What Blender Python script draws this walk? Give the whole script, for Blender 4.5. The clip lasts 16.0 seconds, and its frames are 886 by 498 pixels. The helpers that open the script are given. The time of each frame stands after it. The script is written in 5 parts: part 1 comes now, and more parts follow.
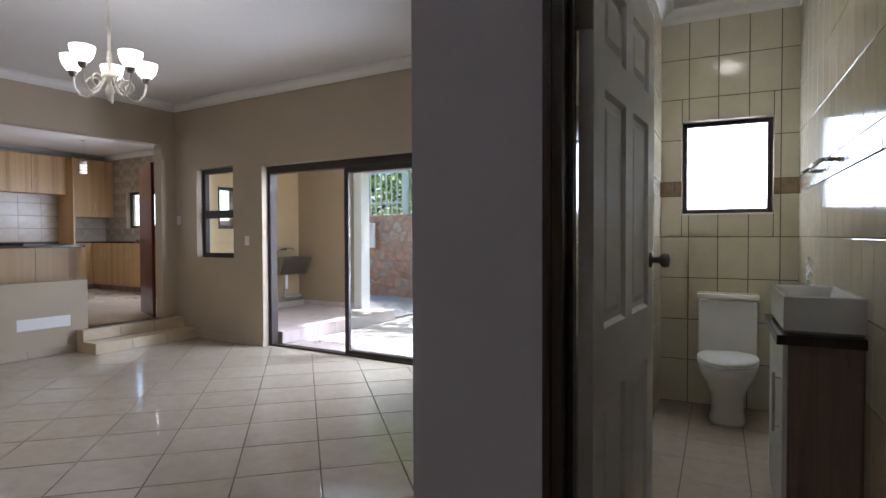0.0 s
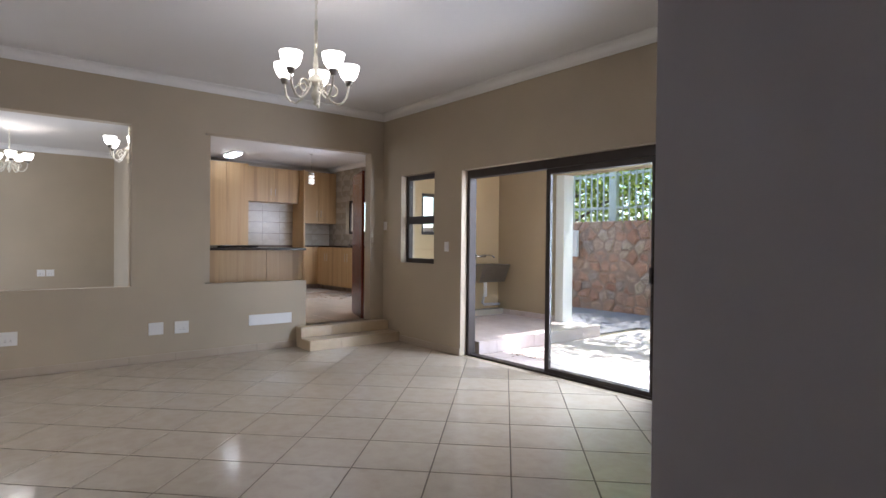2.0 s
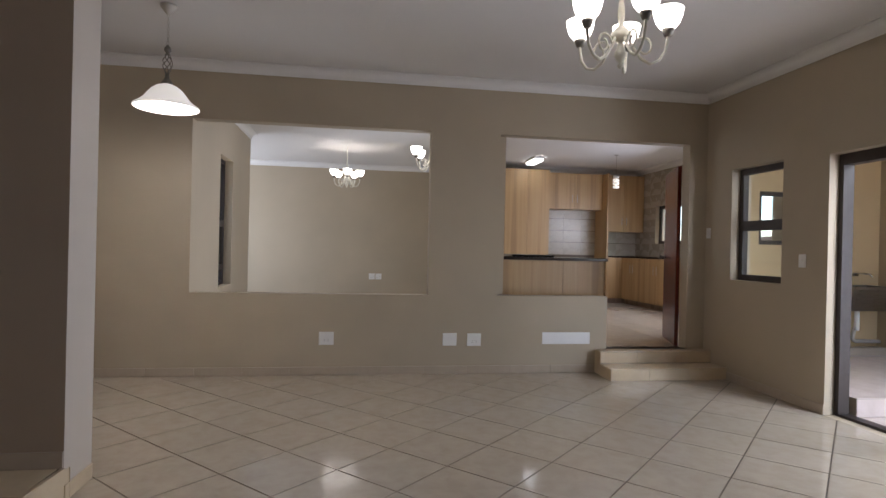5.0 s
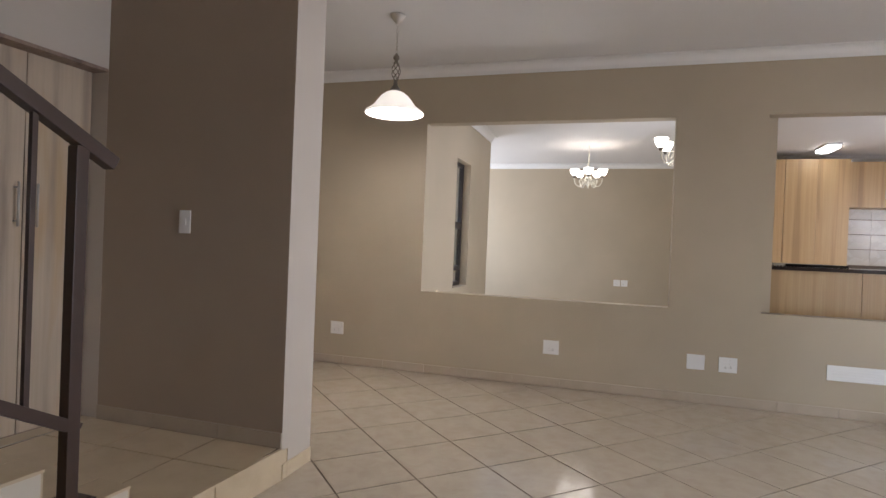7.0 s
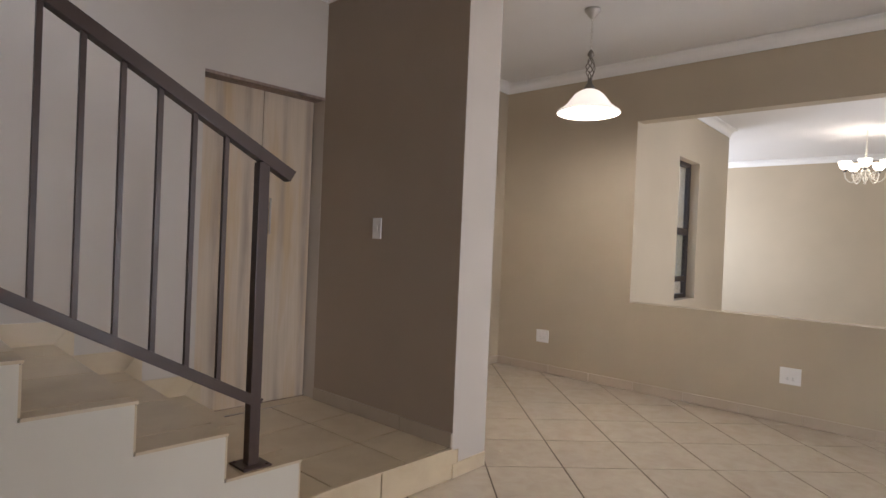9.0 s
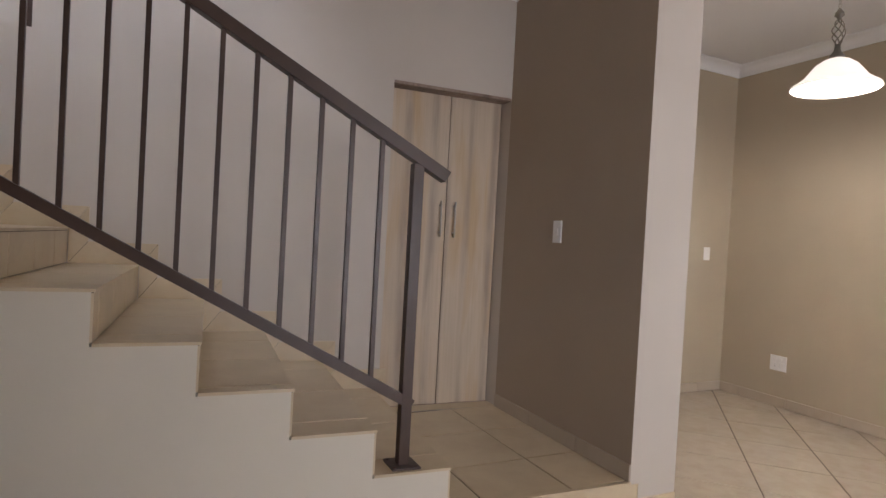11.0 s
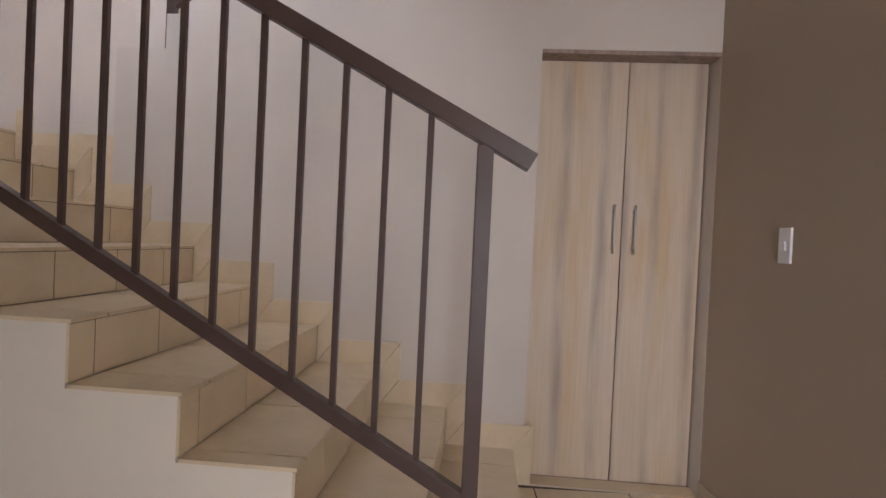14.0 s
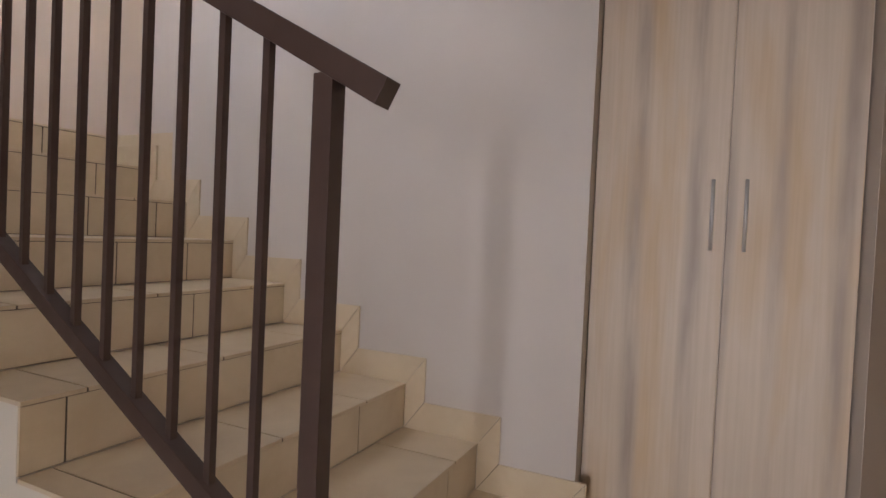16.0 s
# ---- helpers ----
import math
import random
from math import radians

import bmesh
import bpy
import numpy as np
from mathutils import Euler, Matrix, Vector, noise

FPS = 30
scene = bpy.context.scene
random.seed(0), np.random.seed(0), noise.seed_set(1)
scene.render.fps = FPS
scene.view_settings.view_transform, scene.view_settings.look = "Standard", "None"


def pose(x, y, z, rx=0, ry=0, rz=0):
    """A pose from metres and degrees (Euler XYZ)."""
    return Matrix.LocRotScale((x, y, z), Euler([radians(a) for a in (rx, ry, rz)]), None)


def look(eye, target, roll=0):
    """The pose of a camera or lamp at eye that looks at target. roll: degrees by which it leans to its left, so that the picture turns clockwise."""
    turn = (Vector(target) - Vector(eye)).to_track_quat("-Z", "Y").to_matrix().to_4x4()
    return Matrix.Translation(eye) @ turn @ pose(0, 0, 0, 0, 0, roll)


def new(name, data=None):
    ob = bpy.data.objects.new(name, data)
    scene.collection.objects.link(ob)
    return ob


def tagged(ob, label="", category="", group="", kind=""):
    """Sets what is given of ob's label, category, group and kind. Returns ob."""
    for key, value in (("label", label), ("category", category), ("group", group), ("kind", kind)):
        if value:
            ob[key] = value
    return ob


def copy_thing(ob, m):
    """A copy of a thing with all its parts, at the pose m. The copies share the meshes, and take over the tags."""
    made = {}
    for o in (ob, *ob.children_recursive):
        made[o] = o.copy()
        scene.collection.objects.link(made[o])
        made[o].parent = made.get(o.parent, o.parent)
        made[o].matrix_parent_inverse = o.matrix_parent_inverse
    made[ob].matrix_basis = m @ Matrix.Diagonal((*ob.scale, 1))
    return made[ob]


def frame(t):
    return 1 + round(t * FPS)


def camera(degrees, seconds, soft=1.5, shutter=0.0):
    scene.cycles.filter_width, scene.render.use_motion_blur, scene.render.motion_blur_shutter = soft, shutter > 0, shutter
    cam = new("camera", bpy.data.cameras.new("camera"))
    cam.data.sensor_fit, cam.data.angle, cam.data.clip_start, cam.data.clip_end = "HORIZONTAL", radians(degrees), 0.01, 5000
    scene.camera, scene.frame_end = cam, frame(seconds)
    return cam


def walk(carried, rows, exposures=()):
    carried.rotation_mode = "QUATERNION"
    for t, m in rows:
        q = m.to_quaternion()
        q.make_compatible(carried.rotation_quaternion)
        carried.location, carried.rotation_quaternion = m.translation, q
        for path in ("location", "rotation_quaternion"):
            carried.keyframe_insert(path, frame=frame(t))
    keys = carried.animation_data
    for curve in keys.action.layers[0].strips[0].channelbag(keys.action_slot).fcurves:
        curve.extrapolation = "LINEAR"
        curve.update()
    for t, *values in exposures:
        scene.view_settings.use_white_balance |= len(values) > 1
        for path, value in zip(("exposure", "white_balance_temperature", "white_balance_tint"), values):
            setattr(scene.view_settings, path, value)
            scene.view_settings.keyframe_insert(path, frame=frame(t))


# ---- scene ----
cam = camera(76.2, 16.0)
PATH = [
    (0, (0.247, -0.251, 1.316), (-0.785, 1.462, 1.269), -0.2),
    (0.5, (0.185, -0.165, 1.307), (-0.984, 1.458, 1.267), 0.0),
    (1, (0.102, -0.084, 1.300), (-1.212, 1.424, 1.268), 0.3),
    (1.5, (0.018, -0.008, 1.300), (-1.424, 1.376, 1.271), 0.4),
    (2, (-0.092, 0.14, 1.303), (-1.652, 1.392, 1.283), 0.6),
    (2.5, (-0.212, 0.245, 1.268), (-1.873, 1.36, 1.259), 0.4),
    (3, (-0.36, 0.32, 1.269), (-2.107, 1.292, 1.266), 0.8),
    (3.5, (-0.498, 0.423, 1.283), (-2.324, 1.24, 1.28), 1.0),
    (4, (-0.646, 0.479, 1.292), (-2.535, 1.136, 1.29), 1.1),
    (6.5, (-1.244, 0.744, 1.309), (-3.213, 0.393, 1.296), 2.0),
    (7, (-1.315, 0.82, 1.303), (-3.228, 0.235, 1.285), 2.3),
    (7.5, (-1.384, 0.869, 1.293), (-3.223, 0.081, 1.273), 2.4),
    (8, (-1.474, 0.941, 1.303), (-3.221, -0.032, 1.283), 2.5),
    (8.5, (-1.536, 1.03, 1.287), (-3.162, -0.133, 1.269), 2.4),
    (9, (-1.584, 1.126, 1.29), (-3.083, -0.198, 1.272), 2.4),
    (9.5, (-1.657, 1.192, 1.294), (-3.001, -0.289, 1.273), 2.5),
    (10, (-1.734, 1.211, 1.286), (-2.918, -0.401, 1.259), 2.7),
    (12.5, (-2.31, 0.973, 1.305), (-2.681, -0.992, 1.271), 3.2),
    (13, (-2.443, 0.853, 1.326), (-2.658, -1.135, 1.292), 3.0),
    (13.5, (-2.613, 0.709, 1.327), (-2.691, -1.289, 1.294), 2.9),
    (14, (-2.762, 0.554, 1.33), (-2.718, -1.445, 1.3), 2.7),
    (14.5, (-2.939, 0.393, 1.336), (-2.735, -1.596, 1.306), 2.6),
    (15, (-3.144, 0.228, 1.328), (-2.728, -1.728, 1.297), 2.6),
    (15.5, (-3.292, 0.049, 1.302), (-2.689, -1.858, 1.275), 2.8),
    (16, (-3.422, -0.121, 1.311), (-2.665, -1.971, 1.267), 2.6),
]
walk(cam, [(t, look(eye, target, roll)) for t, eye, target, roll in PATH],
     [(0, 2.22, 5600, 16), (1.5, 2.38, 5650, 17), (3.0, 1.94, 5800, 16), (4, 1.8, 5850, 17), (6.5, 2.3, 6050, 17), (8, 2.48, 6200, 18), (10, 2.5, 6250, 18), (12.5, 2.88, 6350, 22), (15, 2.95, 6350, 22), (16, 2.91, 6320, 22)])

# ---- light ----
world = bpy.data.worlds.new("sky")
scene.world = world
world.use_nodes = True
wn = world.node_tree.nodes
sky = wn.new("ShaderNodeTexSky")
sky.sky_type, sky.sun_disc = "NISHITA", False
sky.sun_elevation, sky.sun_rotation = radians(74), radians(15)
wn["Background"].inputs["Strength"].default_value = 0.15
world.node_tree.links.new(sky.outputs[0], wn["Background"].inputs[0])
sun_data = bpy.data.lights.new("sun", "SUN")
sun_data.energy, sun_data.angle, sun_data.color = 4.0, radians(0.5), (1.0, 0.95, 0.87)
sun = new("sun", sun_data)
sun_az, sun_el = radians(15), radians(74)
sun.matrix_world = look((0, 0, 0), (-math.sin(sun_az) * math.cos(sun_el), -math.cos(sun_az) * math.cos(sun_el), -math.sin(sun_el)))


def window_light(name, place, target, w, h, watts, tint):
    data = bpy.data.lights.new(name, "AREA")
    data.shape, data.size, data.size_y, data.energy, data.color = "RECTANGLE", w, h, watts, tint
    ob = new(name, data)
    ob.matrix_world = look(place, target)
    return ob


# area lamps standing in for daylight; most of them and their openings are unseen
# two added fills outside the sliding door, brightening floor, pier and stairs
window_light("porch_skylight", (-3.76, 5.05, 2.45), (-3.76, 3.6, 0.9), 2.2, 0.6, 12, (0.88, 0.94, 1.0))
window_light("door_daylight", (-2.95, 5.6, 1.2), (-3.3, 0.0, 1.0), 0.8, 1.9, 25, (0.92, 0.96, 1.0))
# added lamp for the bluish light from above, no source visible
window_light("stairwell_daylight", (-0.9, -1.02, 4.3), (-2.0, -2.13, 2.0), 1.8, 1.1, 3.7, (0.74, 0.85, 1.0))
# added lamp by an unseen opening, lights the far lounge wall
window_light("lounge_daylight", (-11.1, -3.3, 1.7), (-11.5, 0.5, 1.2), 2.2, 1.6, 18, (0.80, 0.90, 1.0))
# added fill that brightens the narrow-window wall of the lounge
window_light("lounge_doorway_daylight", (-8.0, 2.04, 1.5), (-8.2, -1.0, 1.5), 1.1, 1.8, 6.5, (0.88, 0.95, 1.0))
# added kitchen fill, hidden behind the red door
window_light("kitchen_daylight", (-9.2, 6.2, 1.9), (-9.5, 4.0, 0.6), 1.6, 1.0, 18, (0.95, 0.97, 1.0))
window_light("bathroom_daylight", (-0.135, 4.63, 1.835), (-0.045, 3.63, 1.835), 0.58, 0.66, 3.0, (0.95, 0.98, 1.0))


# ---- materials ----
def nodes_of(name):
    mat = bpy.data.materials.new(name)
    mat.use_nodes = True
    return mat, mat.node_tree.nodes, mat.node_tree.links, mat.node_tree.nodes["Principled BSDF"]


def mapped(n, l, scale, kind="Object"):
    tc = n.new("ShaderNodeTexCoord")
    mp = n.new("ShaderNodeMapping")
    mp.inputs["Scale"].default_value = scale
    l.new(tc.outputs[kind], mp.inputs[0])
    return mp.outputs[0]


def ramp(n, l, fac, stops):
    r = n.new("ShaderNodeValToRGB")
    el = r.color_ramp.elements
    while len(el) < len(stops):
        el.new(0.5)
    for e, (p, c) in zip(el, stops):
        e.position, e.color = p, (*c, 1)
    l.new(fac, r.inputs[0])
    return r.outputs[0]


def noise_tex(n, l, vec, scale, detail=4, rough=0.55, distort=0.0):
    t = n.new("ShaderNodeTexNoise")
    t.inputs["Scale"].default_value, t.inputs["Detail"].default_value = scale, detail
    t.inputs["Roughness"].default_value, t.inputs["Distortion"].default_value = rough, distort
    l.new(vec, t.inputs["Vector"])
    return t.outputs["Fac"]


def mix(n, l, fac, a, b, mode="MIX"):
    m = n.new("ShaderNodeMix")
    m.data_type, m.blend_type = "RGBA", mode
    for sock, v in ((0, fac), (6, a), (7, b)):
        if isinstance(v, (int, float)):
            m.inputs[sock].default_value = v
        elif isinstance(v, tuple):
            m.inputs[sock].default_value = (*v, 1)
        else:
            l.new(v, m.inputs[sock])
    return m.outputs[2]


def bump(n, l, height, strength, dist, bsdf):
    b = n.new("ShaderNodeBump")
    b.inputs["Strength"].default_value, b.inputs["Distance"].default_value = strength, dist
    l.new(height, b.inputs["Height"])
    l.new(b.outputs[0], bsdf.inputs["Normal"])


def scaled(c, k):
    return tuple(min(1, v * k) for v in c)


def paint(name, base, rough=0.6, relief=0.15, patch=0.06):
    """Rolled wall paint: faint patches, roller stipple."""
    mat, n, l, b = nodes_of(name)
    v = mapped(n, l, (1, 1, 1))
    big = noise_tex(n, l, v, 0.9, 3)
    c = ramp(n, l, big, [(0.3, scaled(base, 1 - patch)), (0.7, scaled(base, 1 + patch))])
    l.new(c, b.inputs["Base Color"])
    b.inputs["Roughness"].default_value = rough
    fine = noise_tex(n, l, v, 160, 3)
    bump(n, l, fine, relief, 0.002, b)
    return mat


def ceramic(name, base, dark, rough=0.16, spot=9.0, vary=0.10, relief=0.05):
    """Glazed tile: cloudy mottling, fine specks, each tile a little different."""
    mat, n, l, b = nodes_of(name)
    v = mapped(n, l, (1, 1, 1))
    info = n.new("ShaderNodeObjectInfo")
    geo = n.new("ShaderNodeNewGeometry")
    shift = n.new("ShaderNodeMath")
    shift.operation = "ADD"
    l.new(info.outputs["Random"], shift.inputs[0])
    l.new(geo.outputs["Random Per Island"], shift.inputs[1])
    push = n.new("ShaderNodeVectorMath")
    push.operation = "MULTIPLY_ADD"
    l.new(shift.outputs[0], push.inputs[0])
    push.inputs[1].default_value = (31, 17, 11)
    l.new(v, push.inputs[2])
    cloud = noise_tex(n, l, push.outputs[0], spot, 5, 0.6, 0.4)
    c = ramp(n, l, cloud, [(0.3, dark), (0.55, base), (0.8, scaled(base, 1.07))])
    tone = ramp(n, l, shift.outputs[0], [(0.0, (1 - vary,) * 3), (1.0, (1.0,) * 3)])
    tone.node.color_ramp.elements[0].position = 0.0
    c = mix(n, l, 1.0, c, tone, "MULTIPLY")
    l.new(c, b.inputs["Base Color"])
    b.inputs["Roughness"].default_value = rough
    if relief:
        rn = noise_tex(n, l, v, 3.5, 4)
        rr = ramp(n, l, rn, [(0.3, (rough * 0.75,) * 3), (0.75, (rough * 1.5,) * 3)])
        l.new(rr, b.inputs["Roughness"])
        bump(n, l, noise_tex(n, l, v, 14, 2), relief, 0.002, b)
    return mat


def timber(name, light, mid, dark, along="z", rough=0.42, width=7.0, stretch=0.35, wobble=0.5):
    """Wood-grain board: broad flame bands, fine streaks along the grain, a few knots."""
    mat, n, l, b = nodes_of(name)
    s = {"x": (stretch, width, width), "y": (width, stretch, width), "z": (width, width, stretch)}[along]
    f = {"x": (2, 90, 90), "y": (90, 2, 90), "z": (90, 90, 2)}[along]
    info = n.new("ShaderNodeObjectInfo")
    push = n.new("ShaderNodeVectorMath")
    push.operation = "MULTIPLY_ADD"
    l.new(info.outputs["Random"], push.inputs[0])
    push.inputs[1].default_value = (7, 13, 5)
    l.new(mapped(n, l, s), push.inputs[2])
    bands = noise_tex(n, l, push.outputs[0], 1.5, 4, 0.55, wobble)
    c = ramp(n, l, bands, [(0.38, dark), (0.45, mid), (0.53, light), (0.63, mid)])
    streak = noise_tex(n, l, mapped(n, l, f), 1.0, 4, 0.65)
    sc = ramp(n, l, streak, [(0.3, (0.80, 0.78, 0.75)), (0.65, (1, 1, 1))])
    c = mix(n, l, 0.55, c, sc, "MULTIPLY")
    l.new(c, b.inputs["Base Color"])
    b.inputs["Roughness"].default_value = rough
    bump(n, l, streak, 0.12, 0.001, b)
    return mat


def plank_board(name, pale, honey, grey, rough=0.5):
    """Printed oak board: planks about ten centimetres wide with grey smoky seams, pale and honey patches, fine grain."""
    mat, n, l, b = nodes_of(name)
    info = n.new("ShaderNodeObjectInfo")
    push = n.new("ShaderNodeVectorMath")
    push.operation = "MULTIPLY_ADD"
    l.new(info.outputs["Random"], push.inputs[0])
    push.inputs[1].default_value = (3.7, 0, 5.3)
    l.new(mapped(n, l, (1, 0.02, 1)), push.inputs[2])
    base = push.outputs[0]

    def stretched(sx, sz, scale, detail=3, distort=0.0):
        m = n.new("ShaderNodeMapping")
        m.inputs["Scale"].default_value = (sx, 1, sz)
        l.new(base, m.inputs[0])
        return noise_tex(n, l, m.outputs[0], scale, detail, 0.55, distort)

    wave = n.new("ShaderNodeTexWave")
    wave.wave_type, wave.bands_direction, wave.wave_profile = "BANDS", "X", "SIN"
    wave.inputs["Scale"].default_value = 1.75
    wave.inputs["Distortion"].default_value = 3.2
    wave.inputs["Detail"].default_value = 2.0
    wave.inputs["Detail Scale"].default_value = 0.9
    m = n.new("ShaderNodeMapping")
    m.inputs["Scale"].default_value = (1, 1, 0.22)
    l.new(base, m.inputs[0])
    l.new(m.outputs[0], wave.inputs["Vector"])
    patch = stretched(6.0, 0.9, 1.0, 3, 0.2)
    c = ramp(n, l, patch, [(0.36, honey), (0.52, pale), (0.68, scaled(pale, 0.93))])
    seam = ramp(n, l, wave.outputs["Fac"], [(0.0, (1, 1, 1)), (0.09, (0.7, 0.7, 0.7)), (0.36, (0, 0, 0))])
    fade = ramp(n, l, stretched(9.0, 1.3, 1.0, 4), [(0.36, (0.18, 0.18, 0.18)), (0.62, (1, 1, 1))])
    c = mix(n, l, mix(n, l, 1.0, seam, fade, "MULTIPLY"), c, grey)
    streak = stretched(85.0, 2.2, 1.0, 4)
    c = mix(n, l, 0.5, c, ramp(n, l, streak, [(0.3, (0.84, 0.82, 0.79)), (0.62, (1, 1, 1))]), "MULTIPLY")
    l.new(c, b.inputs["Base Color"])
    b.inputs["Roughness"].default_value = rough
    bump(n, l, streak, 0.10, 0.001, b)
    return mat


def plain(name, base, rough=0.4, metal=0.0, relief=0.0, wear=0.05):
    mat, n, l, b = nodes_of(name)
    v = mapped(n, l, (1, 1, 1))
    c = ramp(n, l, noise_tex(n, l, v, 6, 4), [(0.3, scaled(base, 1 - wear)), (0.7, scaled(base, 1 + wear))])
    l.new(c, b.inputs["Base Color"])
    r = ramp(n, l, noise_tex(n, l, v, 22, 3), [(0.3, (rough * 0.8,) * 3), (0.7, (min(1, rough * 1.2),) * 3)])
    l.new(r, b.inputs["Roughness"])
    b.inputs["Metallic"].default_value = metal
    if relief:
        bump(n, l, noise_tex(n, l, v, 60, 3), relief, 0.002, b)
    return mat


def glow(name, base, tint, strength):
    mat, n, l, b = nodes_of(name)
    b.inputs["Base Color"].default_value = (*base, 1)
    b.inputs["Roughness"].default_value = 0.3
    b.inputs["Emission Color"].default_value = (*tint, 1)
    b.inputs["Emission Strength"].default_value = strength
    return mat


def glass(name, tint=(0.96, 0.98, 0.97)):
    mat, n, l, b = nodes_of(name)
    clear = n.new("ShaderNodeBsdfTransparent")
    clear.inputs[0].default_value = (*tint, 1)
    gloss = n.new("ShaderNodeBsdfGlossy")
    gloss.inputs["Roughness"].default_value = 0.02
    lw = n.new("ShaderNodeLayerWeight")
    lw.inputs[0].default_value = 0.5
    steep = n.new("ShaderNodeMath")
    steep.operation = "POWER"
    l.new(lw.outputs["Facing"], steep.inputs[0])
    steep.inputs[1].default_value = 5.0
    fres = n.new("ShaderNodeMath")
    fres.operation = "MULTIPLY_ADD"
    l.new(steep.outputs[0], fres.inputs[0])
    fres.inputs[1].default_value, fres.inputs[2].default_value = 0.9, 0.035
    both = n.new("ShaderNodeMixShader")
    l.new(fres.outputs[0], both.inputs[0])
    l.new(clear.outputs[0], both.inputs[1])
    l.new(gloss.outputs[0], both.inputs[2])
    l.new(both.outputs[0], n["Material Output"].inputs[0])
    return mat


def frosted(name):
    mat, n, l, b = nodes_of(name)
    t = n.new("ShaderNodeBsdfTranslucent")
    t.inputs[0].default_value = (0.92, 0.94, 0.95, 1)
    l.new(t.outputs[0], n["Material Output"].inputs[0])
    return mat


def rubble(name):
    """Natural split stone, every stone its own red, brown or grey."""
    mat, n, l, b = nodes_of(name)
    geo = n.new("ShaderNodeNewGeometry")
    v = mapped(n, l, (1, 1, 1))
    info = n.new("ShaderNodeObjectInfo")
    both = n.new("ShaderNodeMath")
    both.operation = "ADD"
    l.new(info.outputs["Random"], both.inputs[0])
    l.new(geo.outputs["Random Per Island"], both.inputs[1])
    part_of = n.new("ShaderNodeMath")
    part_of.operation = "FRACT"
    l.new(both.outputs[0], part_of.inputs[0])
    tone = ramp(n, l, part_of.outputs[0], [(0.0, (0.31, 0.15, 0.10)), (0.3, (0.45, 0.26, 0.18)), (0.55, (0.36, 0.21, 0.15)), (0.8, (0.46, 0.36, 0.27)), (1.0, (0.32, 0.26, 0.23))])
    spots = ramp(n, l, noise_tex(n, l, v, 9, 6, 0.65), [(0.3, (0.6, 0.58, 0.55)), (0.7, (1.15, 1.1, 1.05))])
    l.new(mix(n, l, 1.0, tone, spots, "MULTIPLY"), b.inputs["Base Color"])
    b.inputs["Roughness"].default_value = 0.9
    bump(n, l, noise_tex(n, l, v, 25, 6, 0.7), 0.7, 0.02, b)
    return mat


def foliage(name):
    mat, n, l, b = nodes_of(name)
    geo = n.new("ShaderNodeNewGeometry")
    c = ramp(n, l, geo.outputs["Random Per Island"], [(0.0, (0.15, 0.24, 0.035)), (0.5, (0.32, 0.41, 0.065)), (1.0, (0.58, 0.60, 0.14))])
    l.new(c, b.inputs["Base Color"])
    b.inputs["Roughness"].default_value = 0.55
    trans = n.new("ShaderNodeBsdfTranslucent")
    l.new(c, trans.inputs[0])
    both = n.new("ShaderNodeMixShader")
    both.inputs[0].default_value = 0.62
    l.new(b.outputs[0], both.inputs[1])
    l.new(trans.outputs[0], both.inputs[2])
    l.new(both.outputs[0], n["Material Output"].inputs[0])
    return mat


BEIGE = paint("beige_wall_paint", (0.455, 0.38, 0.275))
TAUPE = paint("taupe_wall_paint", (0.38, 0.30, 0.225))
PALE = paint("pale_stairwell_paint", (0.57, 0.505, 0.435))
PEACH = paint("peach_stairwell_paint", (0.62, 0.50, 0.38))
# PALE made lighter, since too little light reaches the side of the stairs
STAIR_SIDE_LIT = paint("brightened_stair_side_paint", (0.68, 0.615, 0.51))
# darker than OCHRE: the shade on the patio end wall is in this colour
OLIVE_SHADE = paint("olive_brown_shade_side_paint", (0.36, 0.285, 0.18), 0.75)
OCHRE = paint("ochre_outdoor_paint", (0.50, 0.38, 0.22), 0.75)
GREY_WALL = paint("grey_wall_paint", (0.57, 0.55, 0.60))
WHITE = paint("ceiling_white", (0.74, 0.72, 0.70), 0.7, 0.08, 0.02)
CORNICE = paint("cornice_white", (0.80, 0.78, 0.75), 0.6, 0.02, 0.02)
FLOOR_TILE = ceramic("cream_floor_tile", (0.52, 0.445, 0.355), (0.475, 0.40, 0.31), 0.11)
STAIR_TILE = ceramic("cream_stair_tile", (0.63, 0.505, 0.335), (0.57, 0.44, 0.28), 0.3, 5.0, 0.10, 0.0)
SKIRT_TILE = ceramic("beige_skirting_tile", (0.47, 0.39, 0.30), (0.44, 0.36, 0.27), 0.35, 5.0, 0.08, 0.0)
WALL_TILE = ceramic("cream_wall_tile", (0.66, 0.60, 0.46), (0.61, 0.55, 0.41), 0.10, 3.0, 0.05)
SPLASH_TILE = ceramic("beige_splash_tile", (0.45, 0.395, 0.315), (0.41, 0.36, 0.285), 0.25, 4.0, 0.05)
BORDER_TILE = ceramic("brown_border_tile", (0.30, 0.22, 0.13), (0.20, 0.14, 0.08), 0.2, 20, 0.2)
PATIO_TILE = ceramic("pale_patio_tile", (0.55, 0.465, 0.43), (0.49, 0.41, 0.37), 0.5, 6, 0.08)
GROUT = plain("brown_grout", (0.12, 0.09, 0.065), 0.9)
PALE_GROUT = plain("pale_grout", (0.36, 0.31, 0.25), 0.9)
STEEL = plain("brown_painted_steel", (0.072, 0.044, 0.034), 0.38, 0.0, 0.03, 0.12)
STEEL.node_tree.nodes["Principled BSDF"].inputs["Specular IOR Level"].default_value = 0.38
BRONZE = plain("dark_bronze_aluminium", (0.030, 0.020, 0.016), 0.48)
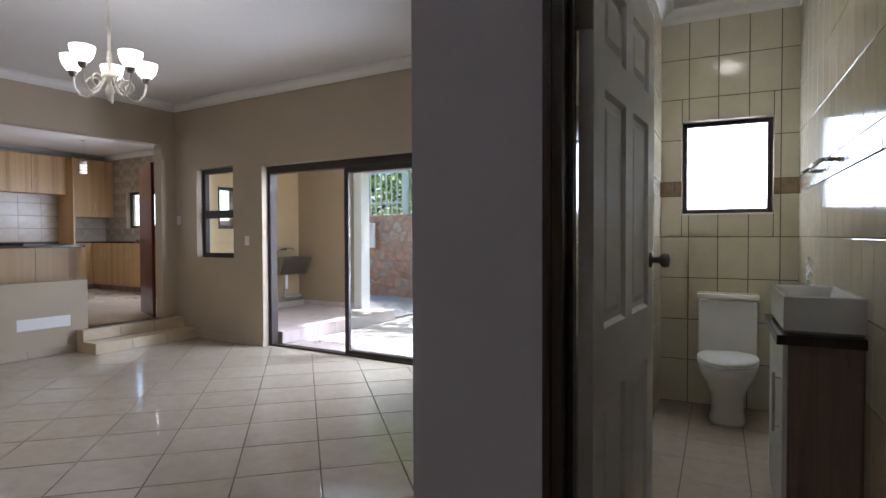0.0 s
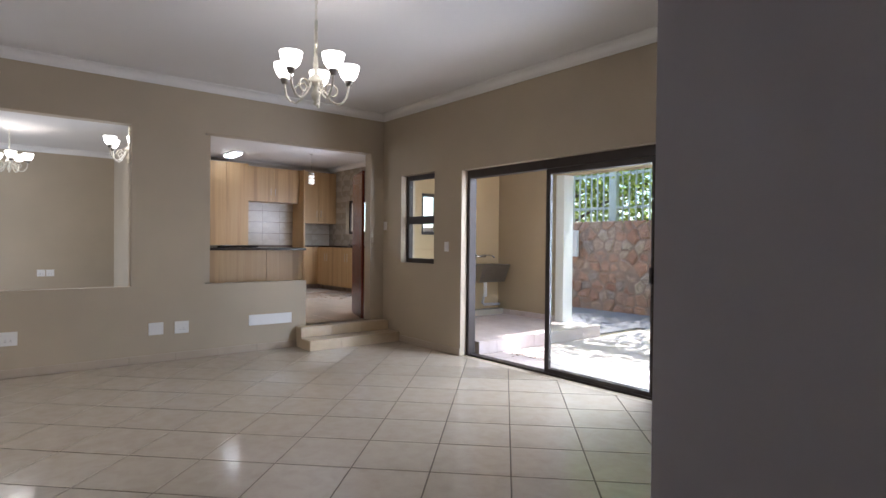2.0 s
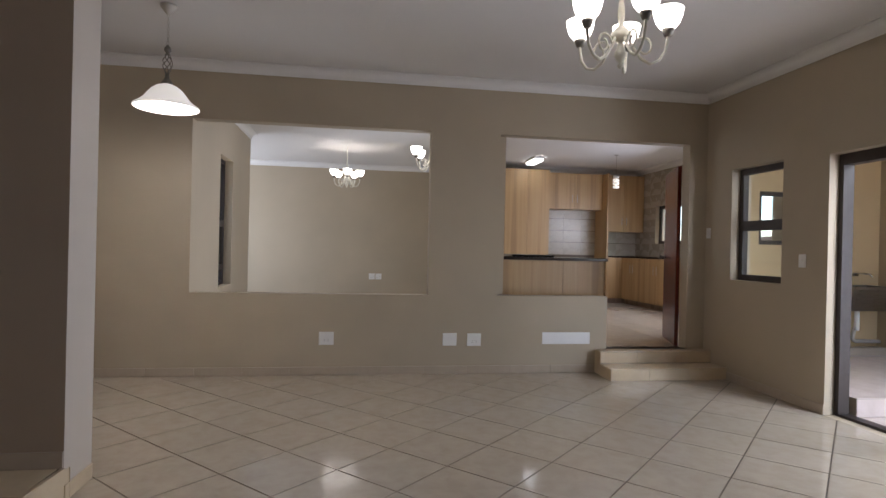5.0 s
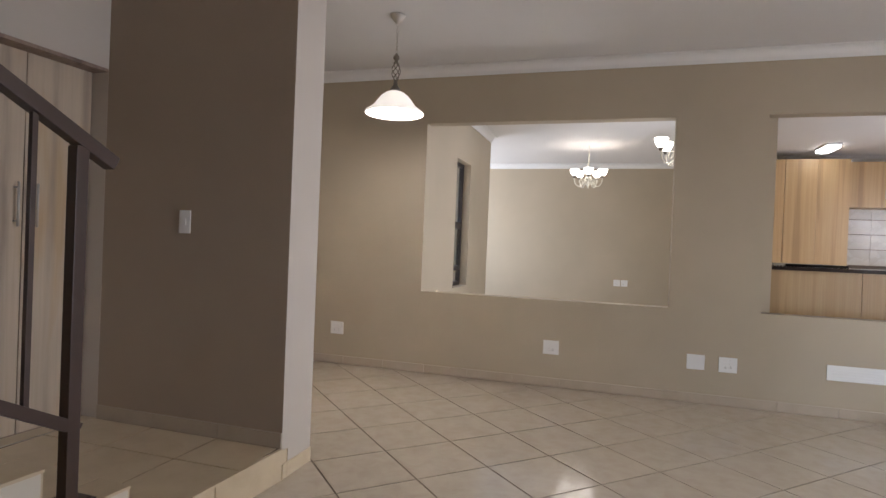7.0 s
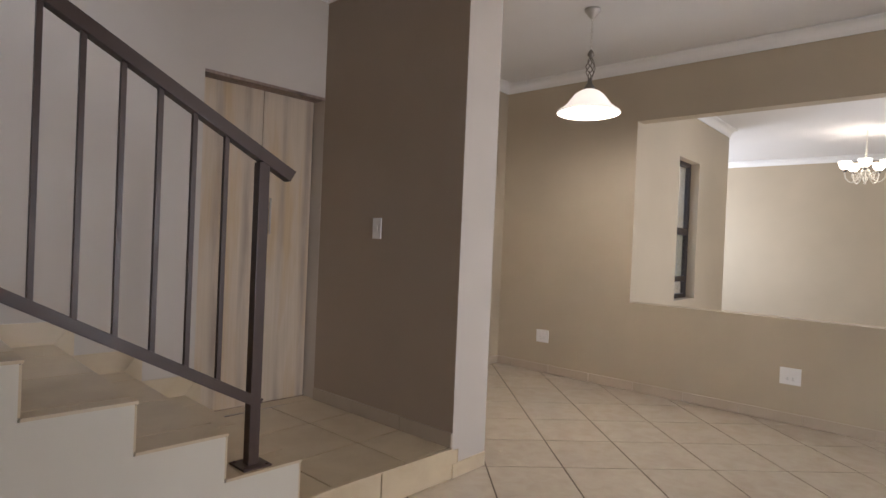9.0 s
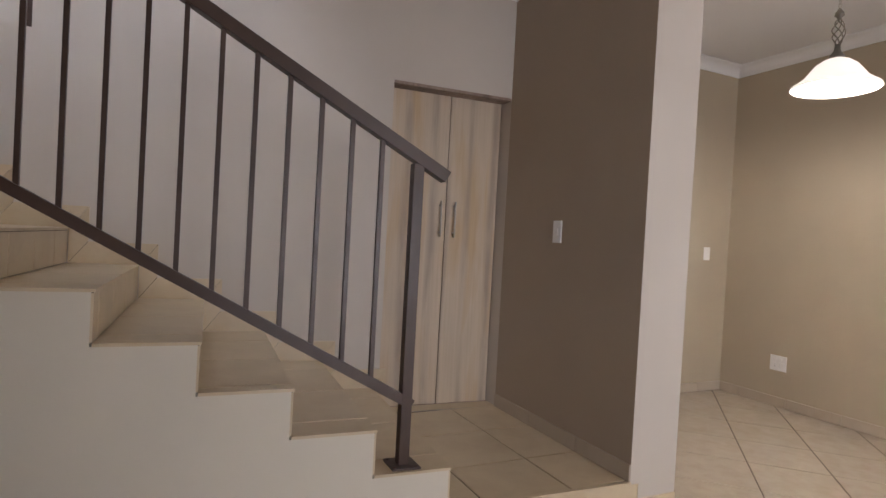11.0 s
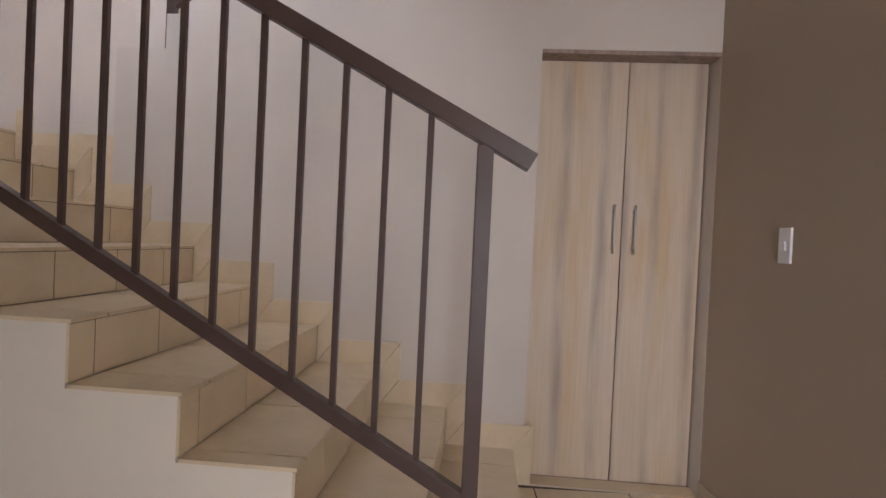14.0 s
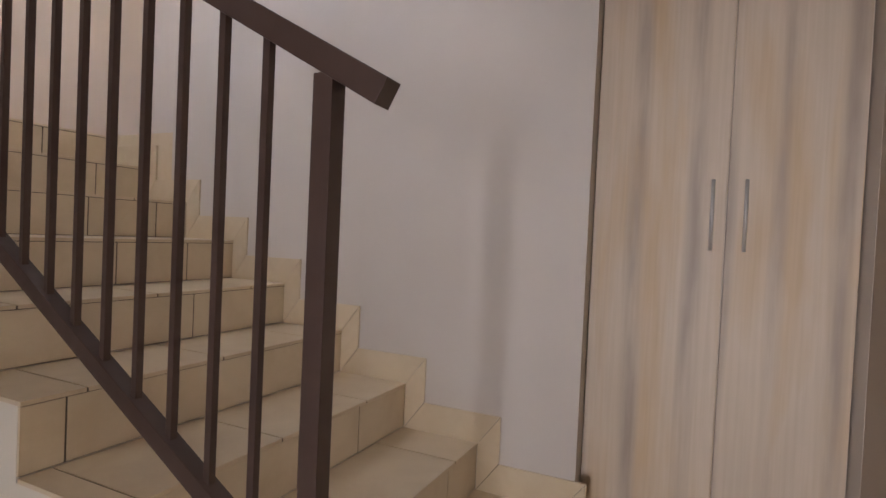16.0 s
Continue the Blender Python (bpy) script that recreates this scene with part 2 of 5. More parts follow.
RED_WOOD = timber("dark_red_varnished_wood", (0.15, 0.030, 0.018), (0.11, 0.020, 0.012), (0.07, 0.012, 0.008), "z", 0.25, 9)
MAHOGANY = timber("dark_brown_varnished_wood", (0.05, 0.028, 0.020), (0.035, 0.018, 0.013), (0.02, 0.010, 0.008), "z", 0.18, 20)
OAK = plank_board("light_oak_board", (0.60, 0.485, 0.36), (0.56, 0.405, 0.245), (0.37, 0.29, 0.22))
KITCHEN_OAK = timber("honey_oak_board", (0.55, 0.37, 0.185), (0.51, 0.33, 0.155), (0.41, 0.26, 0.12), "z", 0.4, 4.5, 0.12, 0.15)
DARK_BOARD = timber("grey_brown_board", (0.33, 0.24, 0.19), (0.27, 0.19, 0.15), (0.19, 0.135, 0.105), "z", 0.5, 9)
DOOR_WHITE = plain("white_door_paint", (0.78, 0.76, 0.73), 0.55, 0, 0.05, 0.02)
PLASTIC = plain("white_plastic", (0.80, 0.79, 0.77), 0.35, 0, 0, 0.02)
PORCELAIN = plain("white_porcelain", (0.80, 0.79, 0.76), 0.10, 0, 0, 0.02)
CHROME = plain("chrome", (0.72, 0.72, 0.72), 0.12, 1.0)
NICKEL = plain("brushed_nickel", (0.55, 0.52, 0.48), 0.42, 0.6)
STAINLESS = plain("stainless_steel", (0.27, 0.255, 0.235), 0.36, 1.0)
CREAM_METAL = plain("cream_enamelled_metal", (0.66, 0.62, 0.52), 0.4)
PEWTER = plain("aged_pewter", (0.22, 0.20, 0.17), 0.42, 0.8)
GRANITE = plain("dark_granite", (0.045, 0.032, 0.026), 0.15, 0, 0, 0.5)
BLACK_GLASS = plain("black_hob_glass", (0.01, 0.01, 0.01), 0.08)
SHADE_LIT = glow("lit_opal_glass", (0.9, 0.88, 0.82), (1.0, 0.92, 0.78), 1.5)
PENDANT_LIT = glow("lit_alabaster_glass", (0.9, 0.86, 0.76), (1.0, 0.92, 0.78), 0.14)
DOME_LIT = glow("lit_dome_glass", (0.9, 0.88, 0.82), (1.0, 0.92, 0.74), 3.4)
TUBE_LIT = glow("lit_tube_cover", (0.9, 0.9, 0.9), (0.97, 1.0, 0.95), 1.6)
GLASS = glass("clear_glass")
FROST = frosted("frosted_window_glass")
STONE = rubble("split_stone")
MORTAR = plain("grey_mortar", (0.27, 0.18, 0.135), 0.95, 0, 0.5, 0.2)
PAVING = plain("grey_paving", (0.20, 0.18, 0.185), 0.9, 0, 0.3, 0.15)
EARTH = plain("dry_earth", (0.16, 0.13, 0.08), 1.0, 0, 0.5, 0.3)
LEAF = foliage("green_leaves")
BARK = plain("grey_brown_bark", (0.12, 0.09, 0.065), 0.95, 0, 0.8, 0.3)
FENCE_PAINT = plain("pale_green_fence_paint", (0.42, 0.45, 0.38), 0.5)
PIPE = plain("grey_pvc", (0.45, 0.43, 0.40), 0.45)


# ---- building helpers ----
SKEW = None


def part(name, bm, mat, parent=None, label="", smooth=False):
    me = bpy.data.meshes.new(name)
    if SKEW is not None:
        bmesh.ops.transform(bm, matrix=SKEW, verts=bm.verts)
    bm.normal_update()
    bm.to_mesh(me)
    bm.free()
    me.materials.append(mat)
    if smooth:
        for p in me.polygons:
            p.use_smooth = True
    ob = new(name, me)
    if parent:
        ob.parent = parent
    if label:
        ob["label"] = label
    return ob


def thing(name, label, category, group="", at=None):
    ob = new(name)
    if at is not None:
        ob.matrix_basis = at
    return tagged(ob, label, category, group)


def B():
    return bmesh.new()


def add_box(bm, x0, x1, y0, y1, z0, z1, m=None, bevel=0.0):
    vs = [bm.verts.new((x, y, z)) for z in (z0, z1) for x, y in ((x0, y0), (x1, y0), (x1, y1), (x0, y1))]
    fs = [bm.faces.new([vs[i] for i in f]) for f in ((3, 2, 1, 0), (4, 5, 6, 7), (0, 1, 5, 4), (1, 2, 6, 5), (2, 3, 7, 6), (3, 0, 4, 7))]
    if bevel:
        es = list({e for f in fs for e in f.edges})
        r = bmesh.ops.bevel(bm, geom=es, offset=bevel, segments=2, affect="EDGES", profile=0.7)
        vs = list({v for f in r["faces"] for v in f.verts} | {v for v in vs if v.is_valid})
    if m is not None:
        bmesh.ops.transform(bm, matrix=m, verts=[v for v in vs if v.is_valid])
    return bm


def boxed(x0, x1, y0, y1, z0, z1, m=None, bevel=0.0):
    return add_box(B(), x0, x1, y0, y1, z0, z1, m, bevel)


def add_lathe(bm, profile, m=None, seg=24):
    rings = []
    for r, z in profile:
        rings.append([bm.verts.new((r * math.cos(2 * math.pi * i / seg), r * math.sin(2 * math.pi * i / seg), z)) for i in range(seg)])
    for a, b in zip(rings, rings[1:]):
        for i in range(seg):
            bm.faces.new((a[i], a[(i + 1) % seg], b[(i + 1) % seg], b[i]))
    for ring, flip in ((rings[0], True), (rings[-1], False)):
        if profile[0 if flip else -1][0] > 1e-4:
            bm.faces.new(ring[::-1] if flip else ring)
    if m is not None:
        bmesh.ops.transform(bm, matrix=m, verts=[v for r in rings for v in r])
    return bm


def lathe(profile, m=None, seg=24):
    return add_lathe(B(), profile, m, seg)


def add_tube(bm, pts, radius, seg=8, square=False):
    pts = [Vector(p) for p in pts]
    n = 4 if square else seg
    rings = []
    side = None
    for i, p in enumerate(pts):
        d = (pts[min(i + 1, len(pts) - 1)] - pts[max(i - 1, 0)]).normalized()
        if side is None:
            side = d.cross(Vector((0, 0, 1)) if abs(d.z) < 0.95 else Vector((0, 1, 0))).normalized()
        side = (side - d * side.dot(d)).normalized()
        up = side.cross(d)
        r = radius[i] if isinstance(radius, (list, tuple)) else radius
        off = math.pi / 4 if square else 0
        k = math.sqrt(2) if square else 1
        rings.append([bm.verts.new(p + (side * math.cos(off + 2 * math.pi * j / n) + up * math.sin(off + 2 * math.pi * j / n)) * r * k) for j in range(n)])
    for a, b in zip(rings, rings[1:]):
        for j in range(n):
            bm.faces.new((a[j], a[(j + 1) % n], b[(j + 1) % n], b[j]))
    bm.faces.new(rings[0][::-1])
    bm.faces.new(rings[-1])
    return bm


def tube(pts, radius, seg=8, square=False):
    return add_tube(B(), pts, radius, seg, square)


def wall_mesh(along, lo, hi, a0, a1, z0, z1, holes=()):
    """A wall along x or y between lo and hi in its thickness, with openings (a, b, bottom, top) through it."""
    ca = sorted({a0, a1, *[min(max(v, a0), a1) for h in holes for v in h[:2]]})
    cz = sorted({z0, z1, *[min(max(v, z0), z1) for h in holes for v in h[2:]]})

    def solid(i, j):
        if not (0 <= i < len(ca) - 1 and 0 <= j < len(cz) - 1):
            return False
        a, z = (ca[i] + ca[i + 1]) / 2, (cz[j] + cz[j + 1]) / 2
        return not any(h[0] < a < h[1] and h[2] < z < h[3] for h in holes)

    bm = B()

    def quad(*ps):
        bm.faces.new([bm.verts.new((a, t, z) if along == "x" else (t, a, z)) for a, t, z in ps])

    for i in range(len(ca) - 1):
        for j in range(len(cz) - 1):
            if not solid(i, j):
                continue
            a, b, c, d = ca[i], ca[i + 1], cz[j], cz[j + 1]
            quad((a, lo, c), (b, lo, c), (b, lo, d), (a, lo, d))
            quad((b, hi, c), (a, hi, c), (a, hi, d), (b, hi, d))
            if not solid(i - 1, j):
                quad((a, hi, c), (a, lo, c), (a, lo, d), (a, hi, d))
            if not solid(i + 1, j):
                quad((b, lo, c), (b, hi, c), (b, hi, d), (b, lo, d))
            if not solid(i, j - 1):
                quad((a, hi, c), (b, hi, c), (b, lo, c), (a, lo, c))
            if not solid(i, j + 1):
                quad((a, lo, d), (b, lo, d), (b, hi, d), (a, hi, d))
    bmesh.ops.remove_doubles(bm, verts=bm.verts, dist=1e-5)
    bmesh.ops.recalc_face_normals(bm, faces=bm.faces)
    return bm


def structure(name, bm, mat, label="", category="", parent=None):
    return tagged(part(name, bm, mat, parent), label, category, "", "structure")


def clip(poly, axis, value, keep_less):
    out = []
    for p, q in zip(poly, poly[1:] + poly[:1]):
        a, b = (p[axis] - value) * (1 if keep_less else -1), (q[axis] - value) * (1 if keep_less else -1)
        if a <= 0:
            out.append(p)
        if a * b < 0:
            t = a / (a - b)
            out.append((p[0] + (q[0] - p[0]) * t, p[1] + (q[1] - p[1]) * t))
    return out


def tile_bm(poly, thick=0.005, edge=0.0018, bm=None):
    """One flat tile: a top face with eased edges. poly runs counter-clockwise."""
    bm = bm or B()
    cx, cy = sum(p[0] for p in poly) / len(poly), sum(p[1] for p in poly) / len(poly)
    low, top = [], []
    for x, y in poly:
        d = max(math.hypot(x - cx, y - cy), 1e-4)
        k = max(0.0, 1 - edge * 1.4 / d)
        low.append((bm.verts.new((x, y, -thick)), bm.verts.new((x, y, -edge * 0.6))))
        top.append(bm.verts.new((cx + (x - cx) * k, cy + (y - cy) * k, 0)))
    n = len(poly)
    bm.faces.new(top)
    for i in range(n):
        j = (i + 1) % n
        bm.faces.new((low[i][0], low[j][0], low[j][1], low[i][1]))
        bm.faces.new((low[i][1], low[j][1], top[j], top[i]))
    return bm


def rect(w, h):
    return [(-w / 2, -h / 2), (w / 2, -h / 2), (w / 2, h / 2), (-w / 2, h / 2)]


SHARED = {}


def flat_tile(w, h, mat, parent, m, name="tile", thick=0.005):
    """A rectangular tile laid with its face at the pose m; alike tiles share a mesh."""
    key = (round(w, 4), round(h, 4), mat.name, thick)
    if key not in SHARED:
        me = bpy.data.meshes.new(name)
        bm = tile_bm(rect(w, h), thick)
        bm.normal_update()
        bm.to_mesh(me)
        bm.free()
        me.materials.append(mat)
        SHARED[key] = me
    ob = new(name, SHARED[key])
    ob.parent = parent
    ob.matrix_basis = m
    return ob


# ---- the large structure ----
WX, NY, SY, CEIL = -6.71, 4.39, -2.53, 3.062        # west face, north face, south face, ceiling
WT, NT = 0.14, 0.22                                  # wall thicknesses
KF, LAND = 0.25, 0.170                               # kitchen floor, lower landing
PX0, PX1, PY = -4.263, -3.965, -0.85                 # pier beside the landing
CY = -2.128                                         # cupboard wall

wall_west = structure("wall_west", wall_mesh("y", WX - WT, WX, SY - 0.2, NY + NT, -0.3, CEIL, [(-1.045, 1.292, 0.815, 2.508), (2.022, 3.248, 0.818, 2.512), (3.248, 4.18, KF, 2.512)]), BEIGE, "beige painted wall with two pass-through openings", "wall")
wall_north = structure("wall_north", wall_mesh("x", NY, NY + NT, WX, -0.90, -0.3, CEIL, [(-6.28, -5.565, 1.045, 2.185), (-5.053, -2.578, 0.0, 2.15)]), BEIGE, "beige painted wall with window and sliding door", "wall")
wall_south = structure("wall_south", wall_mesh("x", SY - 0.2, SY, WX, PX0, -0.3, CEIL, [(-6.10, -5.27, 0.0, 2.2)]), BEIGE, "beige painted end wall with a doorway", "wall")
wall_pier = structure("wall_pier", wall_mesh("y", PX0, PX1, SY - 0.2, PY, -0.3, CEIL), TAUPE, "taupe painted wall beside the stair landing, end face paler for door light", "wall")
# paler colour on the north end stands in for daylight from the sliding door
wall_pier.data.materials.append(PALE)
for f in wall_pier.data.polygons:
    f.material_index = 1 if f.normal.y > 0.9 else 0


# the stair block stands a little out of square with the pier wall
STAIR_SKEW = Matrix(((1, 0, 0, 0), (-0.055, 1, 0, -0.055 * 3.965), (0, 0, 1, 0), (0, 0, 0, 1)))
FLIGHT_SKEW = Matrix(((1, 0.05, 0, 0.05 * 0.85), (-0.06, 1, 0, -0.06 * 3.02 - 0.052), (0, 0, 1, 0), (0, 0, 0, 1)))
WALL_SKEW = Matrix(((1, 0, 0, 0), (-0.06, 1, 0, -0.06 * 3.02 - 0.052), (0, 0, 1, 0), (0, 0, 0, 1)))
RAIL_SKEW = Matrix(((1, 0, 0, 0), (-0.10, 1, 0, -0.10 * 3.02 - 0.052), (0, 0, 1, 0), (0, 0, 0, 1)))


def stepped_parapet():
    bm = B()
    x, z = -0.99, 2.235
    pts = [(x, 1.2)]
    while x > -2.5:
        pts += [(x, z), (x - 0.26, z)]
        x, z = x - 0.26, z + 0.175
    pts.append((x, 1.2))
    front = [bm.verts.new((a, CY, b)) for a, b in pts]
    back = [bm.verts.new((a, CY - 0.14, b)) for a, b in pts]
    n = len(pts)
    bm.faces.new(front)
    bm.faces.new(back[::-1])
    for i in range(n):
        bm.faces.new((front[i], back[i], back[(i + 1) % n], front[(i + 1) % n]))
    bmesh.ops.recalc_face_normals(bm, faces=bm.faces)
    return bm


SKEW = STAIR_SKEW
wall_cupboard = structure("wall_cupboard", wall_mesh("x", CY - 0.14, CY, PX1, -3.02, -0.3, 5.6, [(PX1 + 0.001, -3.134, LAND, 2.27)]), PALE, "pale painted wall with a cupboard recess", "wall")
SKEW = WALL_SKEW
wall_stair_side = structure("wall_stair_side", wall_mesh("x", CY - 0.14, CY, -3.02, -2.55, -0.3, 5.6), PALE, "pale painted wall above the first stairs", "wall")
wall_stair_low = structure("wall_stair_low", wall_mesh("x", CY - 0.14, CY, -2.55, -0.99, -0.3, 1.2), PALE, "pale painted wall under the upper flight", "wall")
wall_stair_stepped = structure("wall_stair_stepped", stepped_parapet(), PALE, "pale painted stepped parapet wall", "wall")
SKEW = STAIR_SKEW
wall_cupboard_back = structure("wall_cupboard_back", wall_mesh("x", CY - 0.9, CY - 0.8, PX1, -2.0, -0.3, 2.6), PALE, "pale painted wall", "wall")
SKEW = None
wall_stair_east = structure("wall_stair_east", wall_mesh("y", 0.85, 1.0, -3.75, PY + 0.05, -0.3, 5.6), PEACH, "warm peach painted stairwell wall", "wall")
wall_stair_south = structure("wall_stair_south", wall_mesh("x", -3.75, -3.6, PX1, 0.85, -0.3, 5.6), PALE, "pale painted stairwell wall", "wall")
# the opening is added for the stairwell lamp
wall_stair_north_upper = structure("wall_stair_north_upper", wall_mesh("x", PY - 0.1, PY + 0.05, -2.2, 2.6, CEIL, 5.6, [(-1.8, 0.0, 3.7, 4.9)]), PALE, "pale upper stairwell wall", "wall")
wall_stair_west_upper = structure("wall_stair_west_upper", wall_mesh("y", -2.35, -2.2, -3.6, PY - 0.1, CEIL + 0.25, 5.6), PALE, "pale upper stairwell wall", "wall")
wall_hall_south = structure("wall_hall_south", wall_mesh("x", PY - 0.1, PY + 0.05, 1.0, 2.6, -0.3, CEIL), BEIGE, "plain beige wall", "wall")
wall_hall_east = structure("wall_hall_east", wall_mesh("y", 2.6, 2.8, PY - 0.1, NY + NT, -0.3, CEIL), BEIGE, "plain beige wall", "wall")

ceiling = structure("ceiling", boxed(WX - WT, 2.8, PY + 0.05, NY + NT, CEIL, CEIL + 0.2), WHITE, "white plaster ceiling", "ceiling")
add = B()
add_box(add, WX - WT, PX1, SY - 0.2, PY + 0.05, CEIL, CEIL + 0.2)
add_box(add, PX1, -2.2, CY - 0.14, PY + 0.05, CEIL - 0.045, CEIL + 0.24)
ceiling_landing = structure("ceiling_landing", add, WHITE, "white plaster ceiling over the landing", "ceiling")
ceiling_stairwell = structure("ceiling_stairwell", boxed(-2.35, 1.0, -3.75, PY + 0.05, 5.6, 5.75), WHITE, "white stairwell ceiling", "ceiling")


def cornice_run(name, a, b, inward, top=CEIL, size=0.095):
    """A coved plaster cornice from a to b, its cove turned to inward."""
    a, b, inward = Vector((*a, 0)), Vector((*b, 0)), Vector((*inward, 0))
    prof = [(0.002, -size), (0.012, -size), (0.014, -size * 0.86)]
    for i in range(7):
        t = i / 6 * math.pi / 2
        prof.append((0.014 + (size * 0.86 - 0.014) * (1 - math.cos(t)), -size * 0.86 + (size * 0.86 - 0.016) * math.sin(t)))
    prof += [(size * 0.86, -0.014), (size, -0.012), (size, -0.002), (0.002, -0.002)]
    bm = B()
    rings = [[bm.verts.new(p + inward * o + Vector((0, 0, top + z))) for o, z in prof] for p in (a, b)]
    n = len(prof)
    for i in range(n):
        bm.faces.new((rings[0][i], rings[0][(i + 1) % n], rings[1][(i + 1) % n], rings[1][i]))
    bm.faces.new(rings[0][::-1])
    bm.faces.new(rings[1])
    bmesh.ops.recalc_face_normals(bm, faces=bm.faces)
    return structure(name, bm, CORNICE, "white coved plaster cornice", "cornice")


cornice_run("trim_cornice_west", (WX, SY), (WX, NY), (1, 0))
cornice_run("trim_cornice_north", (WX, NY), (-0.98, NY), (0, -1))
cornice_run("trim_cornice_south", (WX, SY), (PX0, SY), (0, 1))
cornice_run("trim_cornice_pier", (PX0, SY), (PX0, PY), (-1, 0))
cornice_run("trim_cornice_pier_inner", (PX1, CY), (PX1, PY + 0.05), (1, 0), CEIL - 0.045)
cornice_run("trim_cornice_cupboard", (PX1, CY), (-2.2, CY), (0, 1), CEIL - 0.045)

# ---- lounge and kitchen shells ----
FX = -12.5
wall_lounge_far = structure("wall_lounge_far", wall_mesh("y", FX - 0.2, FX, -4.2, 2.0, 0.0, CEIL), BEIGE, "beige painted lounge wall", "wall")
wall_lounge_window = structure("wall_lounge_window", wall_mesh("x", -1.27, -1.05, -9.70, WX - WT, 0.0, CEIL, [(-8.55, -7.88, 0.775, 2.355)]), BEIGE, "beige lounge wall with a narrow window", "wall")
wall_lounge_return = structure("wall_lounge_return", wall_mesh("y", -9.70, -9.48, -4.2, -1.27, 0.0, CEIL), BEIGE, "beige painted wall", "wall")
# wide opening added out of view to go with the lounge lamp
wall_lounge_south = structure("wall_lounge_south", wall_mesh("x", -4.4, -4.2, FX - 0.2, -9.48, 0.0, CEIL, [(-12.2, -10.0, 0.9, 2.4)]), BEIGE, "beige wall with a wide added opening for lounge light", "wall")
# the opening is unseen and only belongs to the lounge fill lamp
wall_kitchen_lounge = structure("wall_kitchen_lounge", wall_mesh("x", 2.0, 2.12, FX - 0.2, WX - WT, 0.0, CEIL, [(-8.6, -7.4, 0.42, 2.5)]), BEIGE, "beige dividing wall", "wall")
wall_kitchen_far = structure("wall_kitchen_far", wall_mesh("y", FX - 0.2, FX, 2.12, 6.76, 0.0, CEIL), GROUT, "tiled kitchen end wall", "wall")
wall_kitchen_north = structure("wall_kitchen_north", wall_mesh("x", 6.56, 6.76, FX, -7.05, 0.0, CEIL, [(-11.68, -10.58, 1.49, 2.26), (-10.0, -8.4, 1.35, 2.34)]), BEIGE, "kitchen wall with a window and a second, added one", "wall")
wall_patio_west = structure("wall_patio_west", wall_mesh("y", -7.05, -6.85, NY + NT, 6.75, 0.0, CEIL, [(5.15, 6.05, 1.43, 2.05)]), OCHRE, "ochre painted patio wall", "wall")
add = add_box(B(), FX, -9.48, -4.4, 2.0, 2.95, CEIL + 0.2)
add_box(add, -9.48, WX - WT, -1.27, 2.0, 2.95, CEIL + 0.2)
ceiling_lounge = structure("ceiling_lounge", add, WHITE, "white plaster lounge ceiling", "ceiling")
ceiling_kitchen = structure("ceiling_kitchen", boxed(FX, WX - WT, 2.12, 6.76, CEIL, CEIL + 0.2), WHITE, "white plaster kitchen ceiling", "ceiling")
floor_lounge = structure("floor_lounge", boxed(FX, WX - WT, -4.4, 2.0, KF - 0.1, KF), FLOOR_TILE, "cream tiled lounge floor", "floor")
cornice_run("trim_cornice_lounge_far", (FX, -4.2), (FX, 2.0), (1, 0), 2.95)
cornice_run("trim_cornice_lounge_window", (-9.70, -1.05), (WX - WT, -1.05), (0, 1), 2.95)
cornice_run("trim_cornice_lounge_return", (-9.70, -4.2), (-9.70, -1.05), (-1, 0), 2.95)
cornice_run("trim_cornice_kitchen_far", (FX, 2.12), (FX, 6.56), (1, 0))
cornice_run("trim_cornice_kitchen_north", (FX, 6.56), (-7.05, 6.56), (0, -1))

# ---- the small bathroom, turned a little against the living room ----
BATH = Matrix.Translation((-0.59, 4.48, 0)) @ Matrix.Rotation(radians(5.1), 4, "Z")
BATH_FIT = BATH @ Matrix.Scale(1.05, 4)


def bath(bm):
    bmesh.ops.transform(bm, matrix=BATH, verts=bm.verts)
    return bm


BW, BD = 0.94, -3.45                                # inner width; front face of the door wall
wall_bath_door = structure("wall_bath_door", bath(wall_mesh("x", BD, BD + 0.12, -0.33, 2.6, -0.3, CEIL, [(0.053, 0.863, 0.0, 2.15)])), GREY_WALL, "grey painted wall with the bathroom doorway", "wall")
wall_bath_left = structure("wall_bath_left", bath(wall_mesh("y", -0.33, 0.0, BD + 0.12, 0.0, -0.3, CEIL)), GROUT, "bathroom side wall", "wall")
wall_bath_back = structure("wall_bath_back", bath(wall_mesh("x", 0.0, 0.2, -0.33, BW + 0.2, -0.3, CEIL, [(0.155, 0.775, 1.48, 2.19)])), GROUT, "bathroom window wall", "wall")
wall_bath_right = structure("wall_bath_right", bath(wall_mesh("y", BW, BW + 0.2, BD + 0.12, 0.0, -0.3, CEIL)), GROUT, "bathroom side wall", "wall")
floor_bath = structure("floor_bath", bath(boxed(0.0, BW, BD + 0.12, 0.0, -0.05, 0.003)), GROUT, "bathroom floor", "floor")
ceiling_bath = structure("ceiling_bath", bath(boxed(0.0, BW, BD + 0.12, 0.0, 3.05, 3.10)), WHITE, "white bathroom ceiling", "ceiling")
for nm, a, b, inn in (("back", (0, 0), (BW, 0), (0, -1)), ("left", (0, -3.32), (0, 0), (1, 0)), ("right", (BW, -3.32), (BW, 0), (-1, 0))):
    c = cornice_run("trim_cornice_bath_" + nm, a, b, inn, 3.05, 0.1)
    c.matrix_basis = BATH

